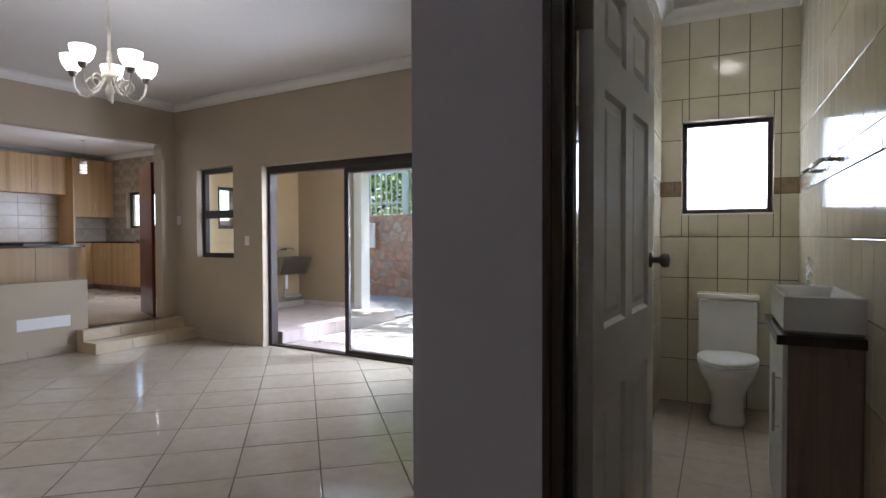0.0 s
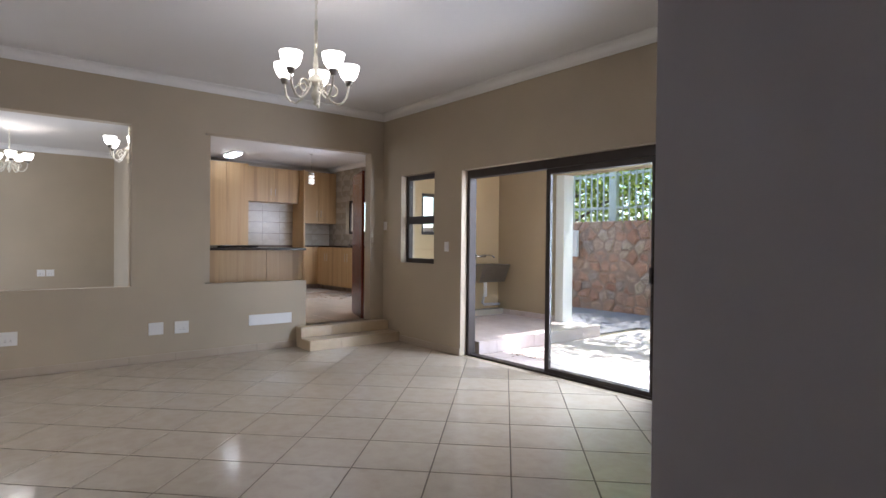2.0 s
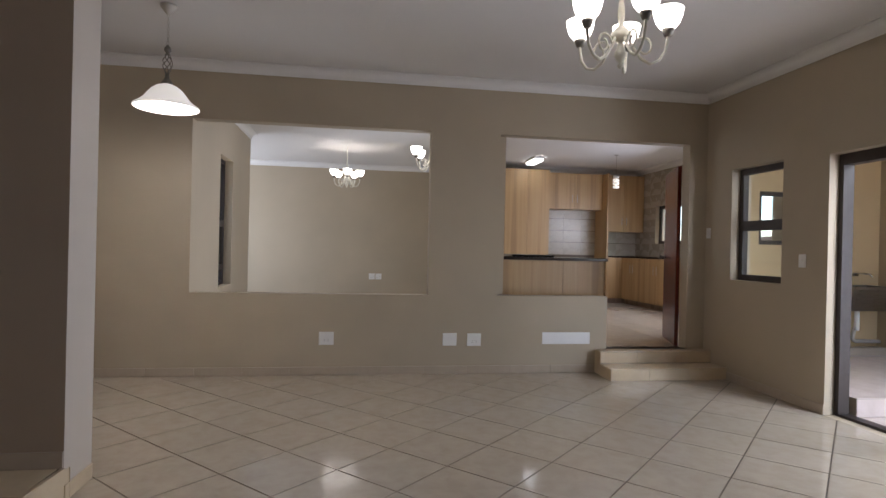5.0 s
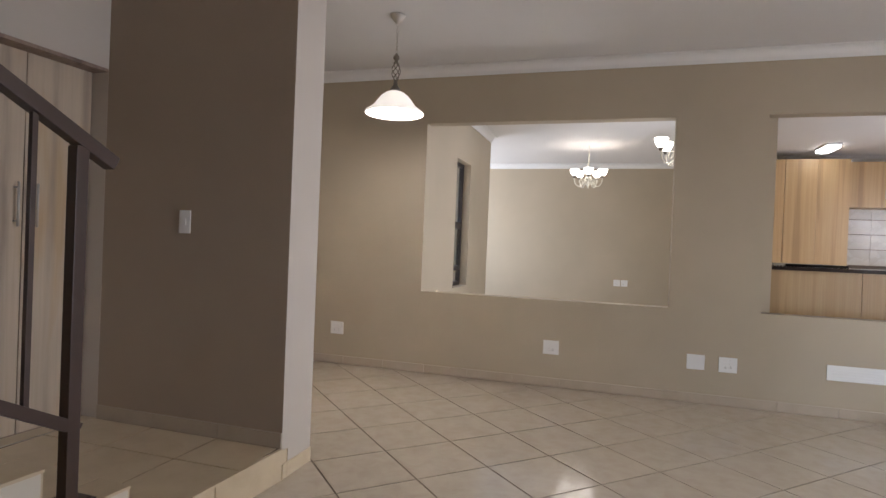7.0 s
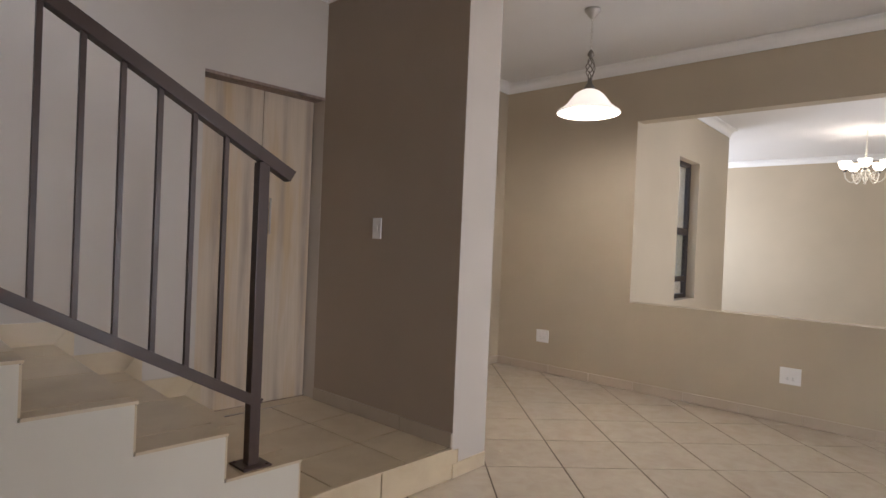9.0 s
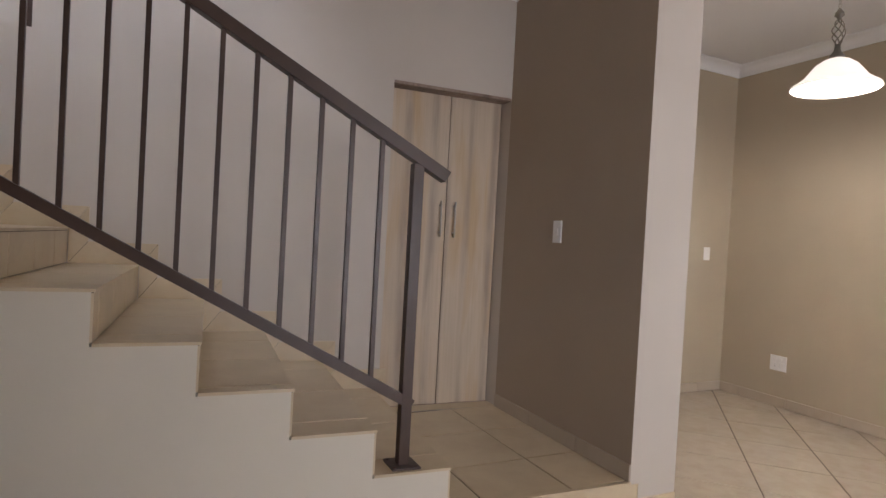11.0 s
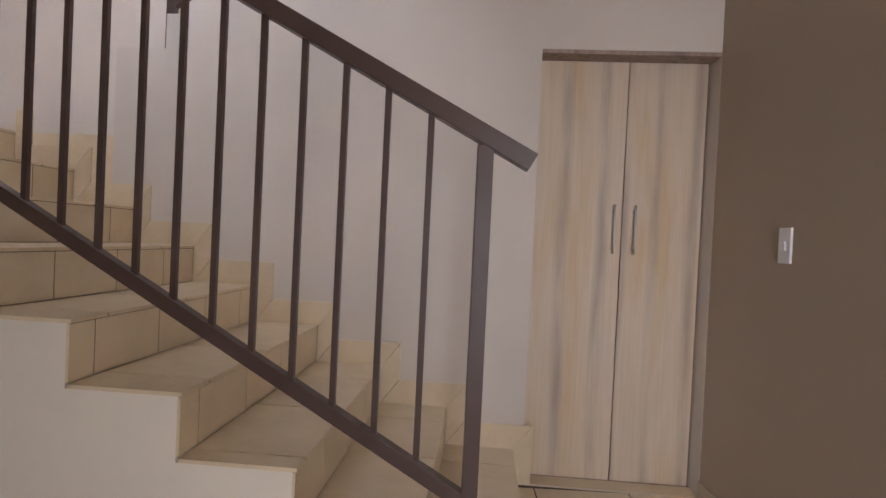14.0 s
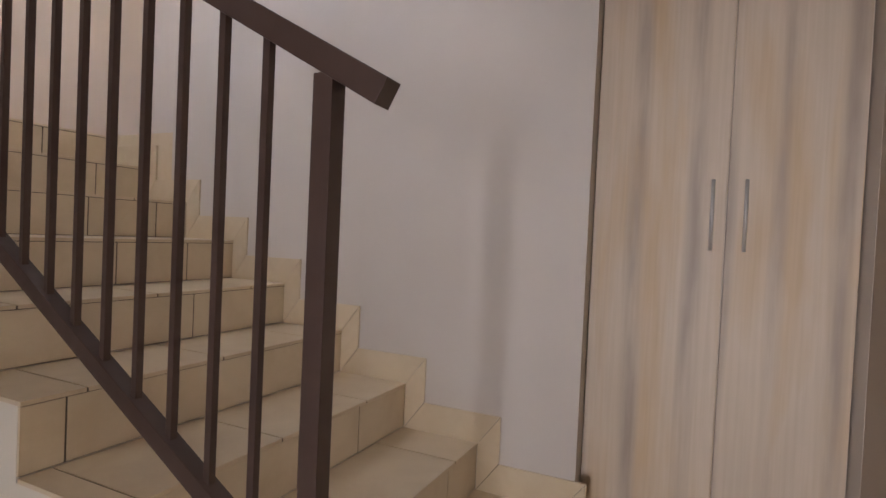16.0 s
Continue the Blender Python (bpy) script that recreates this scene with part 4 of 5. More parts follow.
# ---- lamps ----
def chandelier(at, drop, arms=5, turn=0.0, name="chandelier"):
    """An enamelled scroll-arm chandelier with upturned opal bowls; origin at its lowest finial, drop: height of the ceiling above it."""
    c = thing(name, "cream scroll-arm chandelier with lit opal glass bowls", "chandelier", "chandeliers", Matrix.Translation(at))
    part("ceiling_rose", lathe([(0.0, drop), (0.06, drop), (0.062, drop - 0.012), (0.03, drop - 0.035), (0.0, drop - 0.036)][::-1]), CREAM_METAL, c, "", True)
    part("stem", tube([(0, 0, 0.22), (0, 0, drop - 0.30)], 0.011, 10), CREAM_METAL, c, "", True)
    k = 0
    z = drop - 0.30
    while z < drop - 0.04:
        ring = []
        for i in range(13):
            t = 2 * math.pi * i / 12
            p = Vector((0.008 * math.cos(t), 0, 0.016 * math.sin(t)))
            if k % 2:
                p = Vector((0, p.x, p.z))
            ring.append(p + Vector((0, 0, z)))
        part("chain_link", tube(ring, 0.0022, 5), CREAM_METAL, c)
        z += 0.025
        k += 1
    part("hub", lathe([(0.0, 0.028), (0.010, 0.034), (0.016, 0.044), (0.008, 0.056), (0.022, 0.075), (0.03, 0.10), (0.018, 0.13), (0.012, 0.16), (0.045, 0.175), (0.05, 0.20), (0.03, 0.225), (0.012, 0.24), (0.018, 0.30), (0.012, 0.36)]), CREAM_METAL, c, "", True)
    for i in range(arms):
        a = turn + 2 * math.pi * i / arms
        ca, sa = math.cos(a), math.sin(a)
        pts = []
        for r, zz in ((0.035, 0.185), (0.06, 0.13), (0.10, 0.075), (0.14, 0.052), (0.182, 0.066), (0.212, 0.11), (0.222, 0.165), (0.223, 0.19)):
            pts.append((r * ca, r * sa, zz))
        arm = part("arm", tube(pts, 0.0075, 8), CREAM_METAL, c, "", True)
        curl = []
        for s in range(15):
            t = s / 14
            ang = math.pi * (1.0 - 2.4 * t)
            rad = 0.048 * (1 - 0.6 * t)
            r, zz = 0.105 + rad * math.cos(ang) + 0.012 * t, 0.135 + rad * math.sin(ang) * 1.15
            curl.append((r * ca, r * sa, zz))
        part("scroll", tube(curl, 0.0055, 6), CREAM_METAL, arm, "", True)
        m = Matrix.Translation((0.223 * ca, 0.223 * sa, 0.19))
        part("cup", lathe([(0.0, -0.006), (0.018, -0.004), (0.026, 0.018), (0.030, 0.030), (0.012, 0.031)], m, 16), PEWTER, arm, "aged metal lamp cup", True)
        shade = lathe([(0.018, 0.030), (0.036, 0.036), (0.056, 0.062), (0.067, 0.095), (0.072, 0.128), (0.069, 0.128), (0.063, 0.096), (0.052, 0.066), (0.034, 0.041), (0.018, 0.036)], m, 24)
        part("shade", shade, SHADE_LIT, arm, "lit white opal glass bowl", True)
    return c


main_chandelier = chandelier((-3.55, 1.82, 2.175), CEIL - 2.175, 5, 0.055)
copy_thing(main_chandelier, Matrix.Translation((-7.75, 1.44, 2.19)))
copy_thing(main_chandelier, Matrix.Translation((-10.45, 0.36, 2.235)))


def pendant_lamp():
    p = thing("pendant_lamp", "brushed metal pendant lamp with a lit bell glass shade", "pendant lamp", "", Matrix.Translation((-5.395, -0.867, 0)))
    part("ceiling_rose", lathe([(0.012, 2.965), (0.03, 2.985), (0.058, 3.018), (0.060, 3.034), (0.0, 3.035)]), NICKEL, p, "", True)
    k, z = 0, 2.75
    while z < 2.965:
        ring = []
        for i in range(13):
            t = 2 * math.pi * i / 12
            a, b = 0.008 * math.cos(t), 0.017 * math.sin(t)
            ring.append((a, 0, z + b) if k % 2 else (0, a, z + b))
        part("chain_link", tube(ring, 0.0024, 5), NICKEL, p)
        z += 0.026
        k += 1
    part("stem_cap", lathe([(0.006, 2.735), (0.022, 2.715), (0.026, 2.700), (0.012, 2.690), (0.012, 2.68)]), PEWTER, p, "", True)
    for i in range(5):
        pts = []
        for s in range(13):
            t = s / 12
            a = 2 * math.pi * (i / 5 + t * 0.6)
            r = 0.008 + 0.026 * math.sin(math.pi * t)
            pts.append((r * math.cos(a), r * math.sin(a), 2.685 - 0.13 * t))
        part("cage_strand", tube(pts, 0.0032, 6), PEWTER, p, "", True)
    part("shade_holder", lathe([(0.0, 2.556), (0.014, 2.558), (0.016, 2.53), (0.036, 2.505), (0.042, 2.49), (0.0, 2.488)][::-1]), PEWTER, p, "", True)
    outer = [(0.033, 2.492), (0.066, 2.478), (0.100, 2.452), (0.128, 2.415), (0.152, 2.380), (0.186, 2.352), (0.210, 2.336), (0.215, 2.324)]
    part("shade", lathe(outer + [(r - 0.006, z - 0.006) for r, z in outer[::-1]], None, 40), PENDANT_LIT, p, "lit cream alabaster glass bell", True)
    for ob in p.children:
        for v in ob.data.vertices:
            v.co.z = float(np.interp(v.co.z, (2.318, 2.492, 2.735, 3.035), (2.292, 2.472, 2.765, CEIL - 0.001)))
            if ob.name.startswith("shade"):
                v.co.x, v.co.y = v.co.x * 1.07, v.co.y * 1.07
    return p


pendant_lamp()
bulb = bpy.data.lights.new("pendant_bulb", "POINT")
bulb.energy, bulb.shadow_soft_size, bulb.color = 5.9, 0.06, (1.0, 0.94, 0.86)
new("pendant_bulb", bulb).location = (-5.395, -0.867, 2.30)

# ---- kitchen ----
CT = KF + 0.97


def kitchen_unit(name, label, x0, x1, y0, y1, z0, z1, face, doors, kick=0.0, mat=KITCHEN_OAK):
    """A cabinet with doors on its +x or -y face."""
    u = thing(name, label, "cabinet", "kitchen cabinets")
    part("body", boxed(x0, x1, y0, y1, z0 + kick, z1), mat, u)
    if kick:
        part("kickboard", boxed(x0 + 0.0, x1 - (0.05 if face == "x" else 0.0), y0 + (0.05 if face == "y" else 0.0), y1, z0, z0 + kick - 0.001), DARK_BOARD, u)
    a0, a1 = (y0, y1) if face == "x" else (x0, x1)
    n = doors
    for i in range(n):
        p, q = a0 + (a1 - a0) * i / n + 0.002, a0 + (a1 - a0) * (i + 1) / n - 0.002
        if face == "x":
            d = part("door", boxed(x1 + 0.001, x1 + 0.019, p, q, z0 + kick + 0.003, z1 - 0.003, None, 0.002), mat, u)
            hy = q - 0.05 if i % 2 == 0 else p + 0.05
            part("handle", tube([(x1 + 0.045, hy, z0 + 0.14), (x1 + 0.045, hy, z0 + 0.30)], 0.006, 8), NICKEL, d)
        else:
            d = part("door", boxed(p, q, y0 - 0.019, y0 - 0.001, z0 + kick + 0.003, z1 - 0.003, None, 0.002), mat, u)
            hx = q - 0.05 if i % 2 == 0 else p + 0.05
            part("handle", tube([(hx, y0 - 0.045, z1 - 0.30), (hx, y0 - 0.045, z1 - 0.14)], 0.006, 8), NICKEL, d)
    return u


kitchen_unit("tall_cabinet", "tall honey oak kitchen cabinet reaching the ceiling", FX, FX + 0.6, 2.60, 3.44, KF, 2.93, "x", 1, 0.1)
kitchen_unit("tall_cabinet", "tall honey oak kitchen cabinet reaching the ceiling", FX, FX + 0.6, 3.445, 4.37, KF, 2.93, "x", 2, 0.1)
kitchen_unit("wall_cabinet", "honey oak overhead cabinet above the fridge space", FX, FX + 0.35, 4.375, 5.61, 2.17, 2.92, "x", 2)
fp = thing("fridge_panel", "honey oak side panel of the empty fridge space", "panel", "kitchen cabinets")
part("board", boxed(FX, FX + 0.6, 5.615, 5.65, KF, 2.92, None, 0.002), KITCHEN_OAK, fp)
kitchen_unit("wall_cabinet", "honey oak wall cabinet beside the window", FX, FX + 0.33, 5.655, 6.55, 1.73, 2.92, "x", 2)
kitchen_unit("base_cabinet", "honey oak base cabinet under a dark worktop", FX, FX + 0.58, 5.655, 6.55, KF, CT - 0.03, "x", 2, 0.1)
for i in range(4):
    kitchen_unit("base_cabinet", "honey oak base cabinet under a dark worktop", FX + 0.60 + 0.9 * i, FX + 1.495 + 0.9 * i, 5.98, 6.55, KF, CT - 0.03, "y", 2, 0.1)
wt = thing("worktop", "dark granite worktop along the kitchen wall", "worktop")
bm = boxed(FX, FX + 0.62, 5.655, 5.96, CT - 0.029, CT + 0.004, None, 0.003)
add_box(bm, FX, FX + 4.25, 5.961, 6.553, CT - 0.029, CT + 0.004, None, 0.003)
part("slab", bm, GRANITE, wt)
pn = thing("peninsula_counter", "honey oak kitchen counter behind the half wall", "counter")
part("front_panel", boxed(-7.16, -7.14, 2.13, 2.90, KF, CT - 0.03, None, 0.002), KITCHEN_OAK, pn)
part("front_panel", boxed(-7.16, -7.14, 2.904, 3.40, KF, CT - 0.03, None, 0.002), KITCHEN_OAK, pn)
part("end_panel", boxed(-7.72, -7.161, 3.38, 3.40, KF, CT - 0.03, None, 0.002), KITCHEN_OAK, pn)
part("body", boxed(-7.72, -7.162, 2.15, 3.378, KF, CT - 0.031), KITCHEN_OAK, pn)
pt = thing("counter_top", "dark granite top on the kitchen counter", "worktop")
part("slab", boxed(-7.76, -7.10, 2.125, 3.43, CT - 0.029, CT + 0.004, None, 0.003), GRANITE, pt)
hb = thing("hob", "black glass hob set on the counter", "hob")
part("glass_top", boxed(-7.70, -7.22, 2.32, 2.82, CT + 0.005, CT + 0.03, None, 0.004), BLACK_GLASS, hb)
for dx in (-0.12, 0.12):
    for dy in (-0.13, 0.13):
        part("plate_ring", lathe([(0.08, CT + 0.0302), (0.082, CT + 0.0315), (0.086, CT + 0.0315), (0.088, CT + 0.0302)], Matrix.Translation((-7.46 + dx, 2.57 + dy, 0)), 24), PEWTER, hb)
fl = thing("ceiling_light", "lit white tube light on the kitchen ceiling", "ceiling light")
part("housing", boxed(-11.75, -11.15, 3.80, 4.00, CEIL - 0.035, CEIL, None, 0.004), PLASTIC, fl)
part("diffuser", boxed(-11.73, -11.17, 3.815, 3.985, CEIL - 0.075, CEIL - 0.036, None, 0.01), TUBE_LIT, fl, "lit white cover")
kp = thing("pendant_lamp", "small ringed glass pendant hanging in the kitchen", "pendant lamp", "", Matrix.Translation((-10.6, 5.17, 0)))
part("ceiling_rose", lathe([(0.0, CEIL - 0.015), (0.03, CEIL - 0.01), (0.05, CEIL - 0.001), (0.0, CEIL)]), NICKEL, kp, "", True)
part("cord", tube([(0, 0, 2.70), (0, 0, CEIL - 0.015)], 0.004, 6), NICKEL, kp)
for i in range(4):
    z = 2.46 + i * 0.062
    part("glass_ring", lathe([(0.04, z), (0.058, z + 0.008), (0.058, z + 0.04), (0.04, z + 0.048)], None, 20), PENDANT_LIT if i < 3 else NICKEL, kp, "", True)

# ---- bathroom ----


def toilet():
    t = thing("toilet", "white close-coupled toilet with its lid closed", "toilet", "", BATH_FIT @ pose(0.455, 0, 0))

    def oval(bm, sections, seg=28):
        rings = []
        for z, w, f, b in sections:
            ring = []
            for i in range(seg):
                a = 2 * math.pi * i / seg
                c, s = math.cos(a), math.sin(a)
                yy = -(f * s) if s > 0 else -(b * s)
                xx = w * (abs(c) ** 0.85) * (1 if c > 0 else -1)
                ring.append(bm.verts.new((xx, yy - 0.36, z)))
            rings.append(ring)
        for p, q in zip(rings, rings[1:]):
            for i in range(seg):
                bm.faces.new((p[i], p[(i + 1) % seg], q[(i + 1) % seg], q[i]))
        bm.faces.new(rings[0][::-1])
        bm.faces.new(rings[-1])
        bmesh.ops.recalc_face_normals(bm, faces=bm.faces)
        return bm

    part("bowl", oval(B(), [(0.008, 0.11, 0.13, 0.20), (0.03, 0.112, 0.13, 0.20), (0.10, 0.10, 0.12, 0.20), (0.20, 0.105, 0.14, 0.20), (0.28, 0.14, 0.20, 0.20), (0.34, 0.172, 0.25, 0.20), (0.39, 0.182, 0.27, 0.20), (0.405, 0.18, 0.268, 0.20)]), PORCELAIN, t, "", True)
    part("seat", oval(B(), [(0.407, 0.183, 0.272, 0.17), (0.418, 0.186, 0.276, 0.17), (0.425, 0.183, 0.272, 0.17)]), PLASTIC, t, "", True)
    part("lid", oval(B(), [(0.427, 0.183, 0.272, 0.17), (0.44, 0.186, 0.276, 0.172), (0.452, 0.175, 0.262, 0.165), (0.457, 0.12, 0.20, 0.12)]), PLASTIC, t, "", True)
    part("cistern", boxed(-0.185, 0.185, -0.19, -0.012, 0.41, 0.80, None, 0.02), PORCELAIN, t)
    part("cistern_lid", boxed(-0.195, 0.195, -0.20, -0.008, 0.802, 0.84, None, 0.012), PORCELAIN, t)
    part("flush_button", lathe([(0.022, 0.84), (0.022, 0.846), (0.0, 0.848)], Matrix.Translation((0, -0.1, 0))), CHROME, t)


toilet()
van = thing("vanity_unit", "grey-brown vanity unit with a dark top and white doors", "vanity", "", BATH_FIT @ pose(0, 0, 0.035))
part("side_panel", boxed(0.645, 0.892, -1.995, -1.977, 0.05, 0.79, None, 0.002), DARK_BOARD, van)
part("body", boxed(0.645, 0.892, -1.975, -1.40, 0.05, 0.79), DARK_BOARD, van)
vd = part("door", boxed(0.624, 0.642, -1.99, -1.40, 0.055, 0.785, None, 0.003), PLASTIC, van, "white door")
part("handle", tube([(0.600, -1.92, 0.42), (0.600, -1.92, 0.66)], 0.006, 8), NICKEL, vd)
for z in (0.44, 0.64):
    part("handle_foot", tube([(0.600, -1.92, z), (0.626, -1.92, z)], 0.004, 6), NICKEL, vd)
part("top", boxed(0.60, 0.893, -2.03, -1.37, 0.791, 0.83, None, 0.005), GRANITE, van, "dark polished top")
bs = thing("wash_basin", "white rectangular countertop wash basin", "basin", "", BATH_FIT @ pose(0, 0, 0.035))
bm = B()
outer = [(0.625, -2.0), (0.892, -2.0), (0.892, -1.42), (0.625, -1.42)]


def ring_of(bm, inset, z):
    return [bm.verts.new((x + (inset if x < 0.7 else -inset), y + (inset if y < -1.7 else -inset), z)) for x, y in outer]


rr = [ring_of(bm, 0.02, 0.831), ring_of(bm, 0.0, 0.845), ring_of(bm, 0.0, 0.975), ring_of(bm, 0.004, 0.98), ring_of(bm, 0.018, 0.98), ring_of(bm, 0.024, 0.97), ring_of(bm, 0.05, 0.87)]
for p, q in zip(rr, rr[1:]):
    for i in range(4):
        bm.faces.new((p[i], p[(i + 1) % 4], q[(i + 1) % 4], q[i]))
bm.faces.new(rr[0][::-1])
bm.faces.new(rr[-1])
bmesh.ops.recalc_face_normals(bm, faces=bm.faces)
part("bowl", bm, PORCELAIN, bs)
tp = thing("basin_tap", "chrome pillar tap on the wash basin", "tap", "", BATH_FIT @ pose(0, 0, 0.035))
part("body", lathe([(0.02, 0.98), (0.018, 0.99), (0.014, 1.0), (0.014, 1.05), (0.02, 1.06), (0.012, 1.075), (0.0, 1.08)], Matrix.Translation((0.78, -1.455, 0))), CHROME, tp, "", True)
part("spout", tube([(0.78, -1.455, 1.03), (0.765, -1.51, 1.035), (0.76, -1.55, 1.02)], 0.009, 8), CHROME, tp, "", True)
part("lever", tube([(0.78, -1.455, 1.075), (0.775, -1.43, 1.11)], 0.006, 8), CHROME, tp, "", True)
tr = thing("towel_rail", "chrome towel rail on the bathroom wall", "towel rail", "", BATH_FIT @ pose(0, 0, 0.09))
part("bar", tube([(0.83, -1.35, 1.52), (0.83, -0.75, 1.52)], 0.009, 10), CHROME, tr, "", True)
for y in (-1.33, -0.77):
    part("bracket", tube([(0.893, y, 1.52), (0.83, y, 1.52)], 0.011, 10), CHROME, tr, "", True)

bl = thing("ceiling_light", "lit round glass light on the bathroom ceiling", "ceiling light", "", BATH @ pose(0.5, -1.7, 0.13))
part("base", lathe([(0.13, 2.905), (0.13, 2.92), (0.0, 2.92)]), CREAM_METAL, bl, "", True)
part("globe", lathe([(0.0, 2.845), (0.06, 2.852), (0.10, 2.872), (0.12, 2.904)], None, 28), DOME_LIT, bl, "lit white glass dome", True)

# ---- patio and garden ----
patio = structure("patio", boxed(-4.965, -1.0, NY + NT, 8.2, -0.2, -0.005), PALE_GROUT, "pale tiled patio in patchy sun", "patio")
patio_platform = structure("patio_platform", boxed(-6.85, -4.97, NY + NT, 6.95, -0.2, 0.150), PALE_GROUT, "tiled patio platform one step up", "patio")
ground = structure("ground", boxed(-400, 400, -400, 600, -0.5, -0.03), EARTH, "dry earth beyond the yard", "ground")
paving = structure("paving", boxed(-14, 4, 8.201, 9.72, -0.1, -0.006), PAVING, "grey paving along the stone wall", "paving")
structure("paving_side", boxed(-14, -5.15, 6.96, 8.2, -0.1, -0.007), PAVING, "grey paving beside the patio", "paving")
wall_patio_back = structure("wall_patio_back", wall_mesh("x", 6.75, 6.95, -6.85, -5.63, 0.0, 2.72), OLIVE_SHADE, "patio end wall, coloured olive-brown for its shade side", "wall")
add = boxed(-7.05, -4.97, NY + NT, 7.2, 2.72, 2.9)
# added eave above the door, sized to keep direct sun off the room floor
add_box(add, -5.15, -1.0, NY + NT, 5.75, 2.72, 2.9)
patio_roof = structure("patio_roof", add, WHITE, "white patio ceiling slab", "ceiling")
patio_beam = structure("patio_beam", boxed(-5.63, -1.0, 6.75, 6.95, 2.33, 2.72), OCHRE, "ochre painted patio beam", "beam")
pillar = structure("patio_pillar", boxed(-5.629, -5.48, 6.745, 6.955, 0.15, 2.329, None, 0.003), CORNICE, "white painted wall end", "pillar")


def laundry_sink():
    s = thing("laundry_sink", "stainless steel wall sink with a ribbed front", "sink")
    bm = B()
    x0, x1, y0, y1 = -6.848, -6.42, 6.02, 6.60
    rim = [(x0, y0, 0.98), (x1, y0, 0.98), (x1, y1, 0.98), (x0, y1, 0.98)]
    low = [(x0, y0 + 0.01, 0.70), (x1 - 0.12, y0 + 0.01, 0.70), (x1 - 0.12, y1 - 0.01, 0.70), (x0, y1 - 0.01, 0.70)]
    inn = [(x0 + 0.03, y0 + 0.03, 0.98), (x1 - 0.03, y0 + 0.03, 0.98), (x1 - 0.03, y1 - 0.03, 0.98), (x0 + 0.03, y1 - 0.03, 0.98)]
    bot = [(x0 + 0.05, y0 + 0.05, 0.72), (x1 - 0.15, y0 + 0.05, 0.72), (x1 - 0.15, y1 - 0.05, 0.72), (x0 + 0.05, y1 - 0.05, 0.72)]
    vr = [[bm.verts.new(p) for p in r] for r in (low, rim, inn, bot)]
    for p, q in zip(vr, vr[1:]):
        for i in range(4):
            bm.faces.new((p[i], p[(i + 1) % 4], q[(i + 1) % 4], q[i]))
    bm.faces.new(vr[0][::-1])
    bm.faces.new(vr[-1])
    bmesh.ops.recalc_face_normals(bm, faces=bm.faces)
    part("basin", bm, STAINLESS, s)
    for k in range(5):
        t = 0.15 + k * 0.17
        xx, zz = x1 - 0.12 + 0.12 * t + 0.004, 0.70 + 0.28 * t
        part("rib", tube([(xx, y0 + 0.06, zz), (xx, y1 - 0.06, zz)], 0.009, 6), STAINLESS, s)
    part("waste", tube([(-6.68, 6.30, 0.70), (-6.68, 6.30, 0.46)], 0.028, 12), PLASTIC, s, "white plastic waste trap", True)
    part("waste_pipe", tube([(-6.70, 6.30, 0.50), (-6.74, 6.30, 0.36), (-6.76, 6.36, 0.325), (-6.77, 6.70, 0.315)], 0.022, 10), PIPE, s, "", True)
    tap = thing("wall_tap", "chrome wall mixer tap above the sink", "tap")
    part("body", tube([(-6.85, 6.18, 1.10), (-6.77, 6.18, 1.10), (-6.77, 6.38, 1.10), (-6.85, 6.38, 1.10)], 0.016, 10), CHROME, tap, "", True)
    part("spout", tube([(-6.77, 6.28, 1.10), (-6.70, 6.29, 1.13), (-6.55, 6.31, 1.12), (-6.50, 6.32, 1.09)], 0.011, 10), CHROME, tap, "", True)
    for y in (6.18, 6.38):
        part("handle", lathe([(0.022, 0), (0.024, 0.02), (0.0, 0.026)], Matrix.Translation((-6.77, y, 1.115)), 12), CHROME, tap, "", True)


laundry_sink()
litter = B()
rnd = random.Random(21)
for i in range(90):
    c = Vector((-4.55 + rnd.gauss(0, 0.16), 5.02 + rnd.gauss(0, 0.06) + rnd.gauss(0, 0.03), 0.004 + rnd.uniform(0, 0.006)))
    a, s = rnd.uniform(0, 6.28), rnd.uniform(0.012, 0.03)
    d, e = Vector((math.cos(a), math.sin(a), rnd.uniform(-0.15, 0.15))), Vector((-math.sin(a), math.cos(a), 0))
    litter.faces.new([litter.verts.new(c + d * s * p + e * s * q) for p, q in ((-1, 0), (0, -0.4), (1, 0), (0, 0.4))])
tagged(part("dry_leaves", litter, EARTH), "scattered dry brown leaves on the patio", "leaves", "", "stuff")


